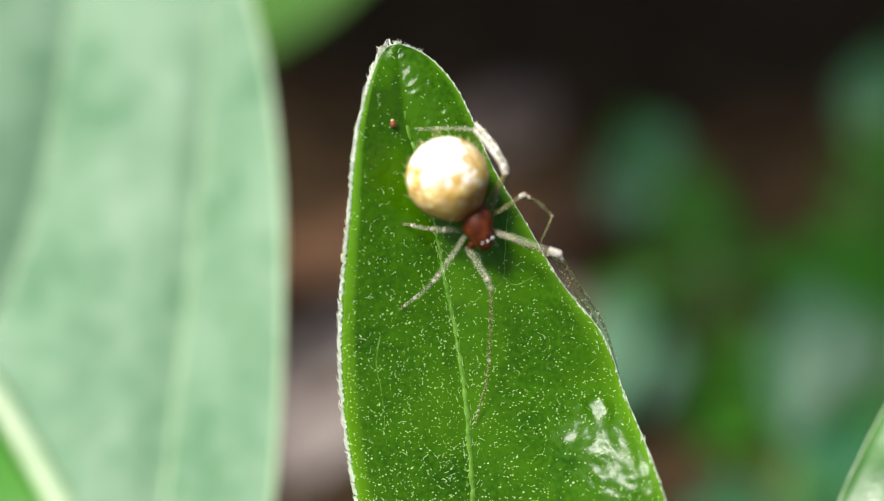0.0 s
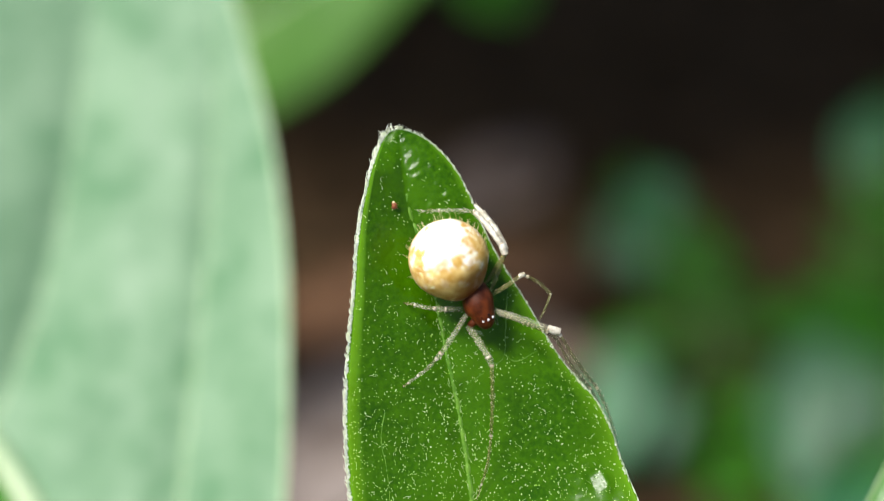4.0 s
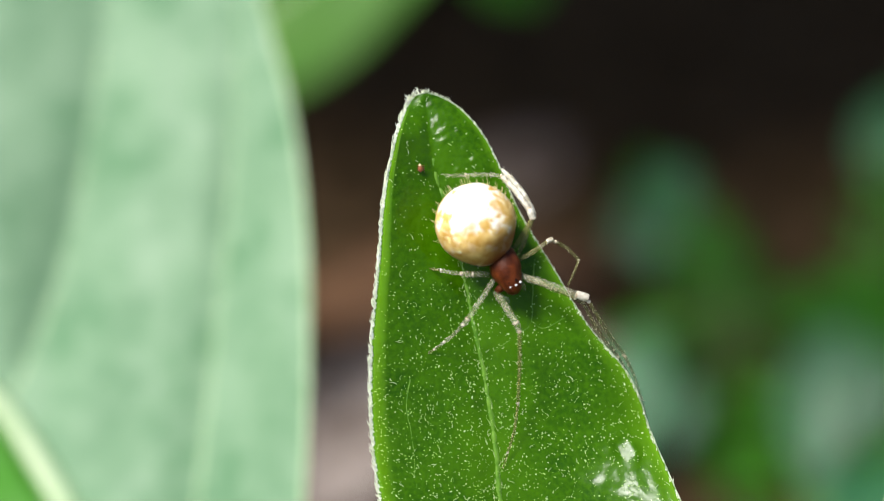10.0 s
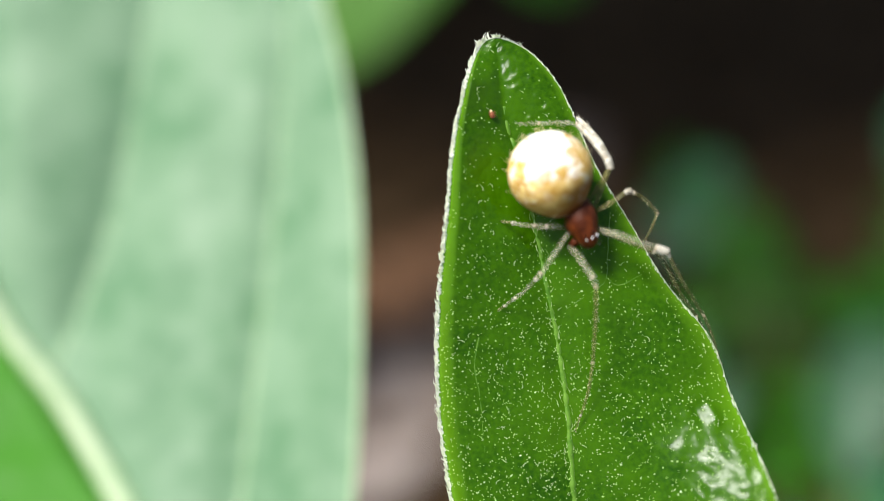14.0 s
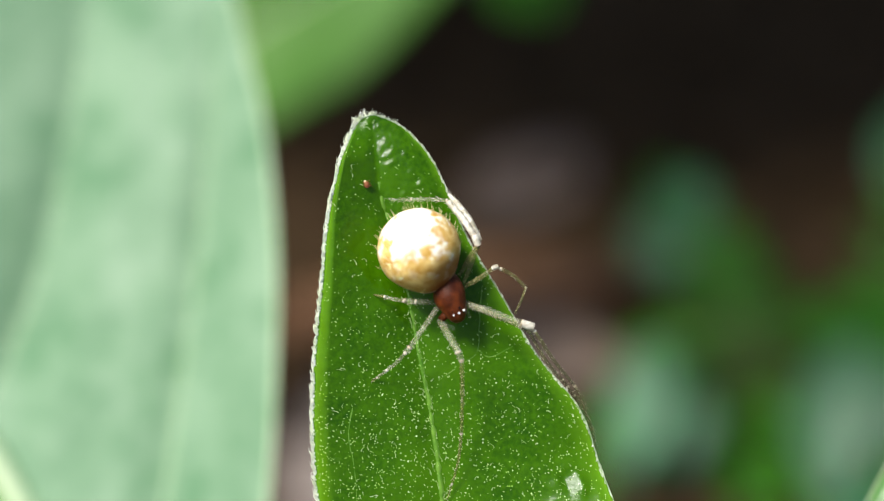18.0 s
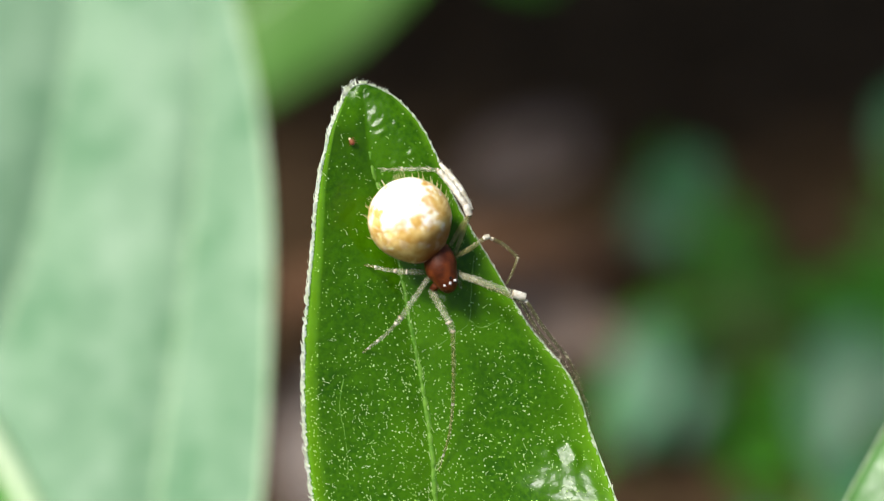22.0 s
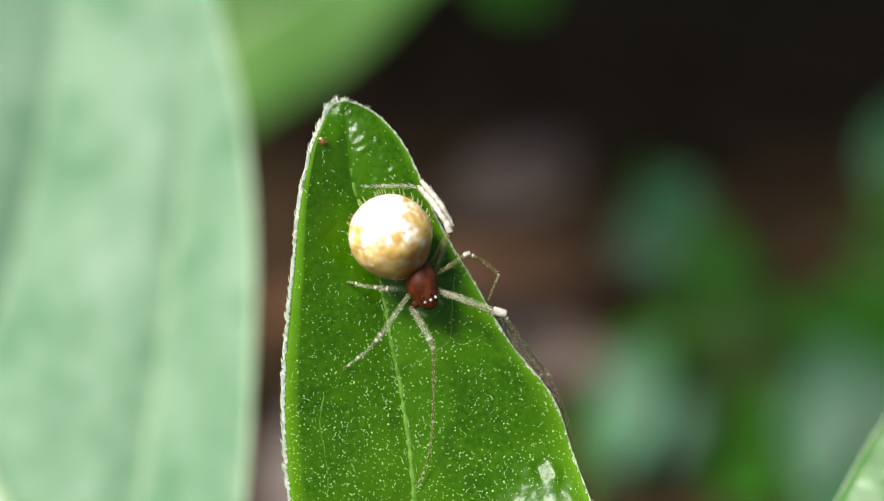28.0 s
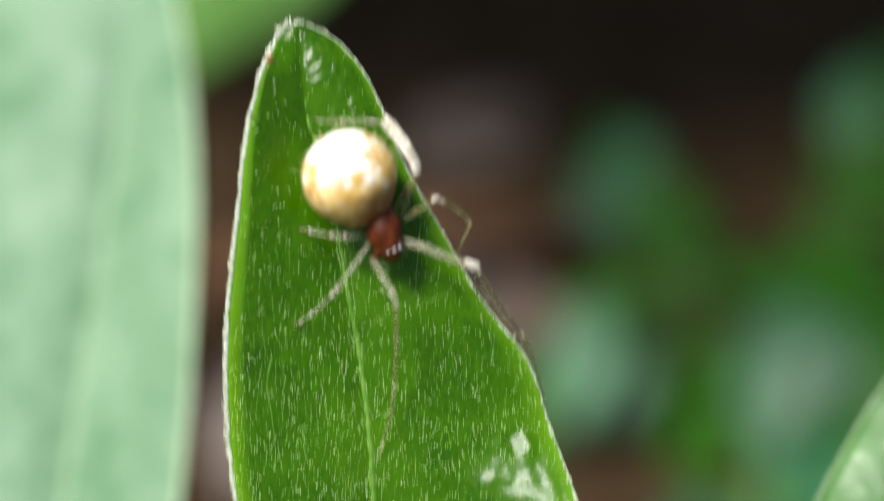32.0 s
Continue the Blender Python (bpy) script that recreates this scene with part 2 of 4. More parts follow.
def abdomen_material():
    """Cream skin with ochre patches that close up towards the underside and two pairs of ring spots. The white of the
    highlight on top and the shaded brown below are put into the colour.
    """
    mat, nt, bsdf, out = shader("cream_abdomen")
    warp = node(nt, "ShaderNodeTexNoise", Scale=2400, Detail=4, Roughness=0.65)
    nt.links.new(coords(nt), warp.inputs["Vector"])
    shift = nt.nodes.new("ShaderNodeVectorMath")
    shift.operation = "MULTIPLY_ADD"
    nt.links.new(warp.outputs["Color"], shift.inputs[0])
    shift.inputs[1].default_value = (0.00075, 0.00075, 0.00075)
    nt.links.new(coords(nt), shift.inputs[2])
    bent = shift.outputs["Vector"]
    cells = node(nt, "ShaderNodeTexVoronoi", Scale=3700)
    nt.links.new(bent, cells.inputs["Vector"])
    pick = nt.nodes.new("ShaderNodeSeparateColor")
    nt.links.new(cells.outputs["Color"], pick.inputs[0])
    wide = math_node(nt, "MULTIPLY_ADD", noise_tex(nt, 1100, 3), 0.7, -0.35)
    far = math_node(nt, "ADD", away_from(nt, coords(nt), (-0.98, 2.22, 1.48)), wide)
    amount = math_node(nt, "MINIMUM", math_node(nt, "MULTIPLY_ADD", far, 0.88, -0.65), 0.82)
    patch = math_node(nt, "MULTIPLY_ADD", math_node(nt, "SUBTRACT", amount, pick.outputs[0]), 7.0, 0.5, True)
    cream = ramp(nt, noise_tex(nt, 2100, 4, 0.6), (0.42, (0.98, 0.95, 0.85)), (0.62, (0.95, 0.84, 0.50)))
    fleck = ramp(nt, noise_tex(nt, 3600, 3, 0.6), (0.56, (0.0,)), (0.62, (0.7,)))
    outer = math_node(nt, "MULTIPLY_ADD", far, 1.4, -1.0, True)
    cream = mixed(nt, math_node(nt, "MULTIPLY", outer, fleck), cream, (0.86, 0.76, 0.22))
    # blown highlight around the top, painted as near-white skin
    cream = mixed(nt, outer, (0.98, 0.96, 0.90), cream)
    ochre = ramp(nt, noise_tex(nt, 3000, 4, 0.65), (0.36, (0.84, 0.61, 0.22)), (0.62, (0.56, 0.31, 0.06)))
    # ochre and cream darken far from the top: underside shade put into the colour
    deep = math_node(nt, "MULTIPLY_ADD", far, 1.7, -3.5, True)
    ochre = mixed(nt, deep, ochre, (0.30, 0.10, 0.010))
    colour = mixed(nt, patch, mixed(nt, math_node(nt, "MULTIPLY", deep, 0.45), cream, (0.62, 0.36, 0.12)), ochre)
    # shaded brown end next to the head, painted over the skin
    near = math_node(nt, "MULTIPLY_ADD", math_node(nt, "ADD", away_from(nt, coords(nt), (0.45, 0.50, 0.55)), wide), -1.7, 2.0, True)
    colour = mixed(nt, math_node(nt, "MULTIPLY", near, 0.85), colour, (0.20, 0.062, 0.012))
    for place in ((0.16, 1.93, 1.34), (-0.91, 1.03, 1.69)):
        ring = ramp(nt, away_from(nt, bent, Vector(place) + Vector((0.375, 0.375, 0.375))), (0.0, (0.75,)), (0.09, (0.35,)), (0.16, (0.9,)), (0.23, (0.6,)), (0.33, (0.0,)))
        colour = mixed(nt, ring, colour, (0.62, 0.36, 0.085))
    nt.links.new(colour, bsdf.inputs["Base Color"])
    bsdf.inputs["Roughness"].default_value = 0.34
    bsdf.inputs["Specular IOR Level"].default_value = 0.15
    bsdf.inputs["Subsurface Weight"].default_value = 0.1
    bsdf.inputs["Subsurface Radius"].default_value = (0.0003, 0.0002, 0.0001)
    bump(nt, bsdf, noise_tex(nt, 4000, 3), 0.35, 0.00003)
    return mat


M_ABDOMEN = abdomen_material()


# ---------------------------------------------------------------- building helpers
ORIGIN = {}


def thing(name, origin, frame_matrix, label, category, group="", kind=""):
    """A top-level Empty at its base. Its parts are given in the millimetres of that frame."""
    ob = new(name)
    ob.empty_display_size = 0.002
    ob.matrix_world = frame_matrix @ Matrix.Translation(Vector(origin) * MM)
    ORIGIN[ob.name] = Vector(origin)
    return tagged(ob, label, category, group, kind)


def mesh_of(name, bm, material, origin, smooth=True):
    bm.transform(Matrix.Scale(MM, 4) @ Matrix.Translation(-Vector(origin)))
    me = bpy.data.meshes.new(name)
    for f in bm.faces:
        f.smooth = smooth
    bm.to_mesh(me)
    bm.free()
    me.materials.append(material)
    return me


def part(name, bm, material, parent, label="", kind="", smooth=True):
    top = parent if parent.name in ORIGIN else parent.parent
    ob = new(name, mesh_of(name, bm, material, ORIGIN[top.name], smooth))
    ob.parent = parent
    return tagged(ob, label, kind=kind)


def spline(knots, n):
    """n points on a smooth curve through the knots (any dimension)."""
    k = np.asarray(knots, float)
    k = np.vstack([2 * k[0] - k[1], k, 2 * k[-1] - k[-2]])
    out = []
    for t in np.linspace(0, len(k) - 3 - 1e-9, n):
        i, w = int(t), t - int(t)
        a, b, c, d = k[i:i + 4]
        out.append(0.5 * (2 * b + (c - a) * w + (2 * a - 5 * b + 4 * c - d) * w * w + (3 * b - a - 3 * c + d) * w ** 3))
    return np.array(out)


def tube(bm, pts, radii, sides=8):
    """A closed round tube along pts."""
    pts = [Vector(p) for p in pts]
    rings, side = [], None
    for i, p in enumerate(pts):
        way = (pts[min(i + 1, len(pts) - 1)] - pts[max(i - 1, 0)]).normalized()
        side = way.orthogonal().normalized() if side is None else (side - way * side.dot(way)).normalized()
        other = way.cross(side)
        r = radii[i] if not isinstance(radii, (int, float)) else radii
        rings.append([bm.verts.new(p + r * (math.cos(a) * side + math.sin(a) * other))
                      for a in (2 * math.pi * k / sides for k in range(sides))])
    for a, b in zip(rings, rings[1:]):
        for k in range(sides):
            bm.faces.new((a[k], a[(k + 1) % sides], b[(k + 1) % sides], b[k]))
    bm.faces.new(rings[0][::-1])
    bm.faces.new(rings[-1])
    return bm


def ball(bm, centre, radii, turn=None, seg=24, ring=16):
    m = Matrix.Translation(centre) @ (turn.to_4x4() if turn else Matrix.Identity(4)) @ Matrix.Diagonal((*radii, 1))
    bmesh.ops.create_uvsphere(bm, u_segments=seg, v_segments=ring, radius=1, matrix=m)
    return bm


def hairs_mesh(name, roots, material, parent, label, sides=3, steps=4):
    """Curved tapered hairs in one mesh. roots: (place, first way, bend, length, radius)."""
    verts, faces = [], []
    origin = ORIGIN[(parent if parent.name in ORIGIN else parent.parent).name]
    for place, way, bend, length, radius in roots:
        p, way = Vector(place), Vector(way).normalized()
        side = way.orthogonal().normalized()
        other, first = way.cross(side), len(verts)
        for s in range(steps):
            w = s / (steps - 1)
            r = radius * (1 - 0.85 * w)
            verts += [tuple((p + r * (math.cos(a) * side + math.sin(a) * other) - origin) * MM)
                      for a in (2 * math.pi * k / sides for k in range(sides))]
            p = p + (way + Vector(bend) * w).normalized() * length / (steps - 1)
        for s in range(steps - 1):
            a = first + s * sides
            faces += [(a + k, a + (k + 1) % sides, a + sides + (k + 1) % sides, a + sides + k) for k in range(sides)]
        faces.append(tuple(range(first + (steps - 1) * sides, first + steps * sides)))
    me = bpy.data.meshes.new(name)
    me.from_pydata(verts, [], faces)
    me.polygons.foreach_set("use_smooth", [True] * len(me.polygons))
    me.materials.append(material)
    ob = new(name, me)
    ob.parent = parent
    return tagged(ob, label, kind="stuff")


class Blade:
    """A leaf blade ruled between a left edge, a midrib and a right edge."""

    def __init__(self, left, mid, right, rows, cols, relief, thickness):
        self.l, self.m, self.r = spline(left, rows), spline(mid, rows), spline(right, rows)
        self.rows, self.cols, self.relief, self.thickness = rows, cols, relief, thickness

    def at(self, v, s, lift=0.0):
        """v: 0 at the first row to 1; s: -1 left edge, 0 midrib, 1 right edge."""
        i = v * (self.rows - 1)
        a, w = min(int(i), self.rows - 2), 0.0
        w = i - a
        l, m, r = (e[a] * (1 - w) + e[a + 1] * w for e in (self.l, self.m, self.r))
        p = m + (m - l) * s if s < 0 else m + (r - m) * s
        return Vector((p[0], p[1], p[2] + self.relief(v, s, p) + lift))

    def mesh(self):
        bm = bmesh.new()
        sheets = []
        for down in (0, 1):
            grid = []
            for i in range(self.rows):
                v = i / (self.rows - 1)
                row = []
                for j in range(self.cols):
                    s = 2 * j / (self.cols - 1) - 1
                    thin = self.thickness * (1 - 0.75 * abs(s) ** 6)
                    row.append(bm.verts.new(self.at(v, s, -thin if down else 0)))
                grid.append(row)
            sheets.append(grid)
        top, low = sheets
        for i in range(self.rows - 1):
            for j in range(self.cols - 1):
                bm.faces.new((top[i][j], top[i + 1][j], top[i + 1][j + 1], top[i][j + 1]))
                bm.faces.new((low[i][j], low[i][j + 1], low[i + 1][j + 1], low[i + 1][j]))
        loop = ([(i, 0) for i in range(self.rows)] + [(self.rows - 1, j) for j in range(1, self.cols)]
                + [(i, self.cols - 1) for i in range(self.rows - 2, -1, -1)] + [(0, j) for j in range(self.cols - 2, 0, -1)])
        for (a, b), (c, d) in zip(loop, loop[1:] + loop[:1]):
            bm.faces.new((top[a][b], low[a][b], low[c][d], top[c][d]))
        bmesh.ops.recalc_face_normals(bm, faces=bm.faces)
        uv = bm.loops.layers.uv.new("UVMap")
        where = {}
        for grid in sheets:
            for i, row in enumerate(grid):
                for j, vert in enumerate(row):
                    where[vert] = (j / (self.cols - 1), i / (self.rows - 1))
        for f in bm.faces:
            for corner in f.loops:
                corner[uv].uv = where[corner.vert]
        return bm


def bell(x, w):
    return math.exp(-(x / w) ** 2)


def step(x, a, b):
    t = min(1, max(0, (x - a) / (b - a)))
    return t * t * (3 - 2 * t)


# ---------------------------------------------------------------- ground
def ground():
    bm = bmesh.new()
    radii = [0.0] + [8 * 1.085 ** k for k in range(54)] + [900, 1500, 3000, 8000, 30000, 150000, 900000]
    sides, rings = 96, []
    for r in radii[1:]:
        rings.append([])
        for k in range(sides):
            a = 2 * math.pi * k / sides
            x, y = r * math.cos(a), 180 + r * math.sin(a)
            rough = 3.2 * noise.noise((x / 22, y / 22, 0)) + 1.6 * noise.noise((x / 8, y / 8, 3)) if r < 800 else 0
            rings[-1].append(bm.verts.new((x, y, rough)))
    mid = bm.verts.new((0, 180, 0))
    for k in range(sides):
        bm.faces.new((mid, rings[0][k], rings[0][(k + 1) % sides]))
    for a, b in zip(rings, rings[1:]):
        for k in range(sides):
            bm.faces.new((a[k], b[k], b[(k + 1) % sides], a[(k + 1) % sides]))
    ob = new("ground", mesh_of("ground", bm, M_SOIL, (0, 0, 0)))
    return tagged(ob, "dark brown humus soil with crumbs and shade", "soil", kind="structure")


ground()


# ---------------------------------------------------------------- the plant with the spider's leaf
# flat shiny facets on the panel beyond the fold: x, y, half length, half width, turn in degrees
FACETS = ((6.64, -5.56, 0.28, 0.20, -20), (7.98, -7.66, 0.22, 0.36, 8))
FACET_TILTS = []          # the same with the tilt that each adds to the face
FACET_SLOPE = (0.316, -0.463)


def main_leaf_relief(v, s, p):
    x, y = p[0], p[1]
    full = step(7.64 - y, 0.0, 1.8)
    z = -0.14 * bell(s, 0.12) * full * (1 - 0.6 * step(y, 3.5, 6))                            # channel over the midrib
    upper = step(y, -7, 2) * full
    left = (math.sqrt(s * s + 0.03) - s) / 2 - 0.08
    z += left * (0.85 * upper + 0.22) * full                    # left side folded up
    z -= 0.30 * step(-s, 0.86, 1.0) * full                      # and its rim rolled down again
    z += (0.10 * max(0, s) - 0.75 * max(0, s - 0.35) ** 2 * (1 - 0.7 * step(-y, 4.6, 6.0))) * full
    side = abs(s)
    z += 0.08 * math.sin((y * 0.9 + side * 4.5)) * side * (1 - side)   # quilting between side veins
    fold = step(-y, 4.6, 6.0)
    crease = 6.15 + 0.36 * (y + 5.5)
    z += fold * 0.05 * bell(x - crease, 0.22) * step(-y, 5.9, 7.0)
    z += step(-y, 4.4, 7.4) * (0.22 * min(3.6, max(0, x - 4.7)) + 0.19 * min(6, max(0, -4.9 - y)) * step(s, 0.05, 0.98))     # shiny panel beyond the fold
    if y < -4.8 and s > 0.4:
        jag = 0.15 * noise.noise((x * 2.6, y * 2.6, 9)) + 0.25 * noise.noise((x * 6, y * 6, 4))
        for fx, fy, long, wide, turn, tilt_x, tilt_y in FACET_TILTS:
            a = radians(turn)
            u, w = (x - fx) * math.cos(a) + (y - fy) * math.sin(a), (y - fy) * math.cos(a) - (x - fx) * math.sin(a)
            d = math.hypot(u / long, w / wide) + jag
            if d < 2.4:
                z += (1 - step(d, 1.0, 2.4)) * (tilt_x * (x - fx) + tilt_y * (y - fy))
    lean = y - 0.25 * (x - 6.8)
    bank = step(-lean, 6.9, 9.1) * step(x, 5.1, 6.6)                                            # bank that faces the light
    z += 0.36 * bank + 0.10 * step(x, 5.4, 8.4) * bell(lean + 8.0, 0.9)
    z += bell(lean + 8.0, 1.1) * step(x, 5.4, 6.4) * (0.05 * noise.noise((x * 2.2, y * 2.2, 5)) + 0.020 * noise.noise((x * 4.6, y * 4.6, 8)))
    z += fold * 0.02 * noise.noise((x * 2.4, y * 2.4, 5)) * step(s, 0.4, 0.7)
    for gx, gy, size in ((-0.20, 6.25, 0.19), (-0.12, 5.95, 0.15), (0.03, 6.02, 0.12), (-0.02, 6.45, 0.10), (0.40, 4.82, 0.12), (0.68, 6.55, 0.13), (0.42, 6.30, 0.10), (0.96, 5.19, 0.15), (1.05, 4.92, 0.10),
                         (1.48, 5.15, 0.10), (0.62, 5.62, 0.11), (1.75, 4.30, 0.12), (-0.62, 7.28, 0.12)):
        z += bell(x - gx, size) * bell(y - gy, size) * (0.26 * (x - gx) - 0.30 * (y - gy))     # small shiny dents
    z += 0.05 * noise.noise((x * 0.8, y * 0.8, 1.0)) + 0.022 * noise.noise((x * 2.6, y * 2.6, 2.0)) + 0.012 * noise.noise((x * 6, y * 6, 2.0))
    z -= 0.35 * step(y, 5.5, 7.7)
    return z


MAIN_Y = (7.66, 7.62, 7.50, 7.1, 6.2, 5.2, 4.4, 3.0, 1.0, -1.0, -3.0, -5.0, -7.0, -9.0, -10.6, -12.0, -16.0, -22.0, -28.0)
MAIN_L = (-0.86, -1.00, -1.18, -1.44, -1.72, -1.95, -2.12, -2.31, -2.47, -2.69, -2.79, -2.75, -2.55, -2.20, -1.90, -1.35, 0.10, 1.50, 2.60)
MAIN_M = (-0.75, -0.74, -0.74, -0.72, -0.62, -0.48, -0.33, 0.15, 0.62, 1.02, 1.42, 1.73, 1.92, 2.05, 2.10, 2.15, 2.30, 2.50, 2.75)
MAIN_R = (-0.63, -0.46, -0.15, 0.52, 1.32, 1.86, 2.20, 2.85, 4.05, 5.25, 6.84, 7.56, 8.28, 8.86, 9.05, 8.85, 7.60, 5.40, 2.95)
LEAF_Z = -0.45

main = Blade([(x, y, LEAF_Z) for x, y in zip(MAIN_L, MAIN_Y)], [(x, y, LEAF_Z) for x, y in zip(MAIN_M, MAIN_Y)],
             [(x, y, LEAF_Z) for x, y in zip(MAIN_R, MAIN_Y)], 400, 161, main_leaf_relief, 0.22)

plant = thing("hairy_herb", (2.8, -36.0, -3.0), LEAF_FRAME, "upright herb with hairy glossy green leaves on a thin stem", "plant")


def v_of(y):
    """The row of the main blade at height y."""
    ys = main.m[:, 1]
    return float(np.interp(-y, -ys, np.linspace(0, 1, len(ys))))


def main_at(x, y, lift=0.0):
    """The point of the main blade's face over (x, y)."""
    v = v_of(y)
    i = v * (main.rows - 1)
    a = min(int(i), main.rows - 2)
    w = i - a
    l, m, r = (e[a][0] * (1 - w) + e[a + 1][0] * w for e in (main.l, main.m, main.r))
    s = (x - m) / (m - l) if x < m else (x - m) / (r - m)
    return main.at(v, max(-1, min(1, s)), lift), s


tilts = []
for fx, fy, *shape in FACETS:
    slope_x = (main_at(fx + 0.15, fy)[0].z - main_at(fx - 0.15, fy)[0].z) / 0.3
    slope_y = (main_at(fx, fy + 0.15)[0].z - main_at(fx, fy - 0.15)[0].z) / 0.3
    tilts.append((fx, fy, *shape, FACET_SLOPE[0] - slope_x, FACET_SLOPE[1] - slope_y))
FACET_TILTS += tilts
blade = part("leaf", main.mesh(), M_LEAF, plant, "glossy deep green leaf with a white-haired rim")


def rib(points, r0, r1, n=40, lift=0.0):
    """A slightly uneven vein that runs in the blade's face."""
    line, radii = [], []
    for k, (x, y) in enumerate(spline(points, n)):
        w = k / (n - 1)
        wobble = noise.noise((x * 2.5, y * 2.5, 11)), noise.noise((x * 2.5, y * 2.5, 17))
        line.append(main_at(x + 0.035 * wobble[0], y, lift + 0.02 * wobble[1])[0])
        radii.append((r0 + (r1 - r0) * w) * (1 + 0.35 * noise.noise((x * 4, y * 4, 23))))
    return tube(bmesh.new(), line, radii, 6)


part("midrib", rib([(x, y) for x, y in zip(MAIN_M[5:], MAIN_Y[5:])], 0.10, 0.16, 220, -0.085), M_RIB, blade, "pale green midrib")
for way in ([(3.29, 1.47, 0.00), (3.20, 0.29, 0.00), (3.14, -0.84, 0.00), (2.67, -1.31, 0.00), (1.76, -1.96, 0.00)],
            [(3.14, -0.84, 0.00), (3.59, -1.10, 0.00), (4.41, -0.73, 0.00)],
            [(-1.35, -2.94, 0.00), (-1.47, -4.00, 0.00), (-1.27, -5.22, 0.00), (-1.10, -7.06, 0.00)]):
    part("side_vein", rib([p[:2] for p in way], 0.03, 0.014, 60, -0.012), M_RIB, blade)

rng = random.Random(5)
rim = []
for side in (-1, 0, 1):
    for k in range((1050, 44, 520)[side + 1]):
        v = v_of(rng.uniform(-12.0, 7.64)) if side else 0.0
        across = side * rng.uniform(0.985, 1.0) if side else rng.uniform(-1, 1)
        p = main.at(v, across, rng.uniform(-0.08, 0.02))
        tipward = (main.at(max(0, v - 0.01), side) - main.at(min(1, v + 0.01), side)).normalized()
        outward = Vector((-tipward.y, tipward.x, 0)) if side < 0 else Vector((tipward.y, -tipward.x, 0))
        if p.y > 7.3:
            outward = p - main.at(0.17, 0)
            outward = Vector((outward.x, outward.y, 0)).normalized()
            tipward = Vector((0.5 * rng.uniform(-1, 1), 0.3, 0))
        long = rng.uniform(0.18, 0.40) if side < 0 else rng.uniform(0.10, 0.24)
        lean = rng.uniform(0.4, 1.2) if side < 0 else rng.uniform(0.2, 0.7)
        way = tipward * rng.uniform(0.3, 1.0) + outward * lean + Vector((0, 0, rng.uniform(-0.3, 0.5)))
        rim.append((p, way, tipward * rng.uniform(0.6, 1.8) - outward * rng.uniform(1.0, 2.8), long, rng.uniform(0.028, 0.050) if side < 0 else rng.uniform(0.013, 0.026)))
for side in (-1, 1):
    edge = [main.at(k / 160, side, -0.04) for k in range(0, 150)]
    part("rim", tube(bmesh.new(), edge, [(0.040 if side < 0 else 0.036) + 0.010 * math.sin(k * 2.3) for k in range(150)], 6), M_RIM, blade, "thin whitish rim of the leaf")
hairs_mesh("rim_hairs", rim, M_HAIR, blade, "dense white curled hairs along the rim")

face_hairs, beads = [], []
for k in range(7000):
    v, s = v_of(rng.uniform(-12.0, 7.4)), rng.uniform(-0.98, 0.98)
    p = main.at(v, s)
    wide = (main.r[int(v * 399)][0] - main.l[int(v * 399)][0]) / 12.0
    if rng.random() > wide * (0.28 + 0.72 * step(-p.y, -4, 5)):
        continue
    if rng.random() < 0.06:
        a = rng.uniform(0.9, 2.6)
        way = Vector((math.cos(a), math.sin(a), rng.uniform(0.2, 0.8)))
        face_hairs.append((p, way, (rng.choice((-2.2, 2.2)) * rng.uniform(0.5, 1), rng.uniform(-1.2, 0.2), -0.6), rng.uniform(0.14, 0.30), rng.uniform(0.013, 0.021)))
    else:
        beads.append((p, (0, 0, 1), (0, 0, 0), rng.uniform(0.025, 0.05), rng.uniform(0.012, 0.027) * rng.choice((1, 1, 1, 1, 1.3))))
for k in range(90):
    y = rng.uniform(-10.0, 2.5)
    x = float(np.interp(-y, [-a for a in MAIN_Y], MAIN_M)) + rng.gauss(0, 0.13)
    face_hairs.append((main_at(x, y)[0], (rng.uniform(-0.6, 0.6), 1.0, rng.uniform(0.2, 0.6)), (rng.uniform(-1, 1), 0.3, -0.5), rng.uniform(0.12, 0.30), rng.uniform(0.010, 0.017)))
hairs_mesh("face_hairs", face_hairs, M_FACE_HAIR, blade, "short white hooked hairs on the face")
hairs_mesh("papillae", beads, M_BEAD, blade, "tiny pale glossy pimples on the face", 5, 3)

# second leaf of the same plant
def side_relief(v, s, p):
    return (-0.5 * bell(s, 0.08) + 0.9 * math.sin(v * 30 + abs(s) * 5) * abs(s) * (1 - abs(s)) * 1.6
            + 0.35 * noise.noise((p[0] * 0.4, p[1] * 0.4, 2)) + 0.09 * noise.noise((p[0] * 2, p[1] * 2, 2)))


second = Blade([(33, 8, -11.4), (29.6, 3.6, -9.6), (25, -0.4, -8.0), (21.4, -3.6, -6.8), (18.5, -7.4, -5.2), (16.4, -11.2, -3.7), (15.2, -18, -1.0), (15, -26, 2.2), (14, -34, 5.4)],
               [(33.2, 8, -8.4), (31, 4, -6.8), (28.5, -1, -4.8), (26.5, -5, -3.2), (24.5, -9.5, -1.4), (22.7, -14, 0.4), (20.5, -20, 2.8), (17.5, -27.5, 5.8), (14.2, -34.2, 8.5)],
               [(33.4, 8, -7.4), (35, 3, -5.4), (35.5, -2, -3.4), (35, -7, -1.4), (33.5, -12, 0.6), (31, -17, 2.6), (27, -23, 5.0), (21, -30, 7.8), (14.4, -34.4, 9.6)],
               110, 41, side_relief, 0.3)
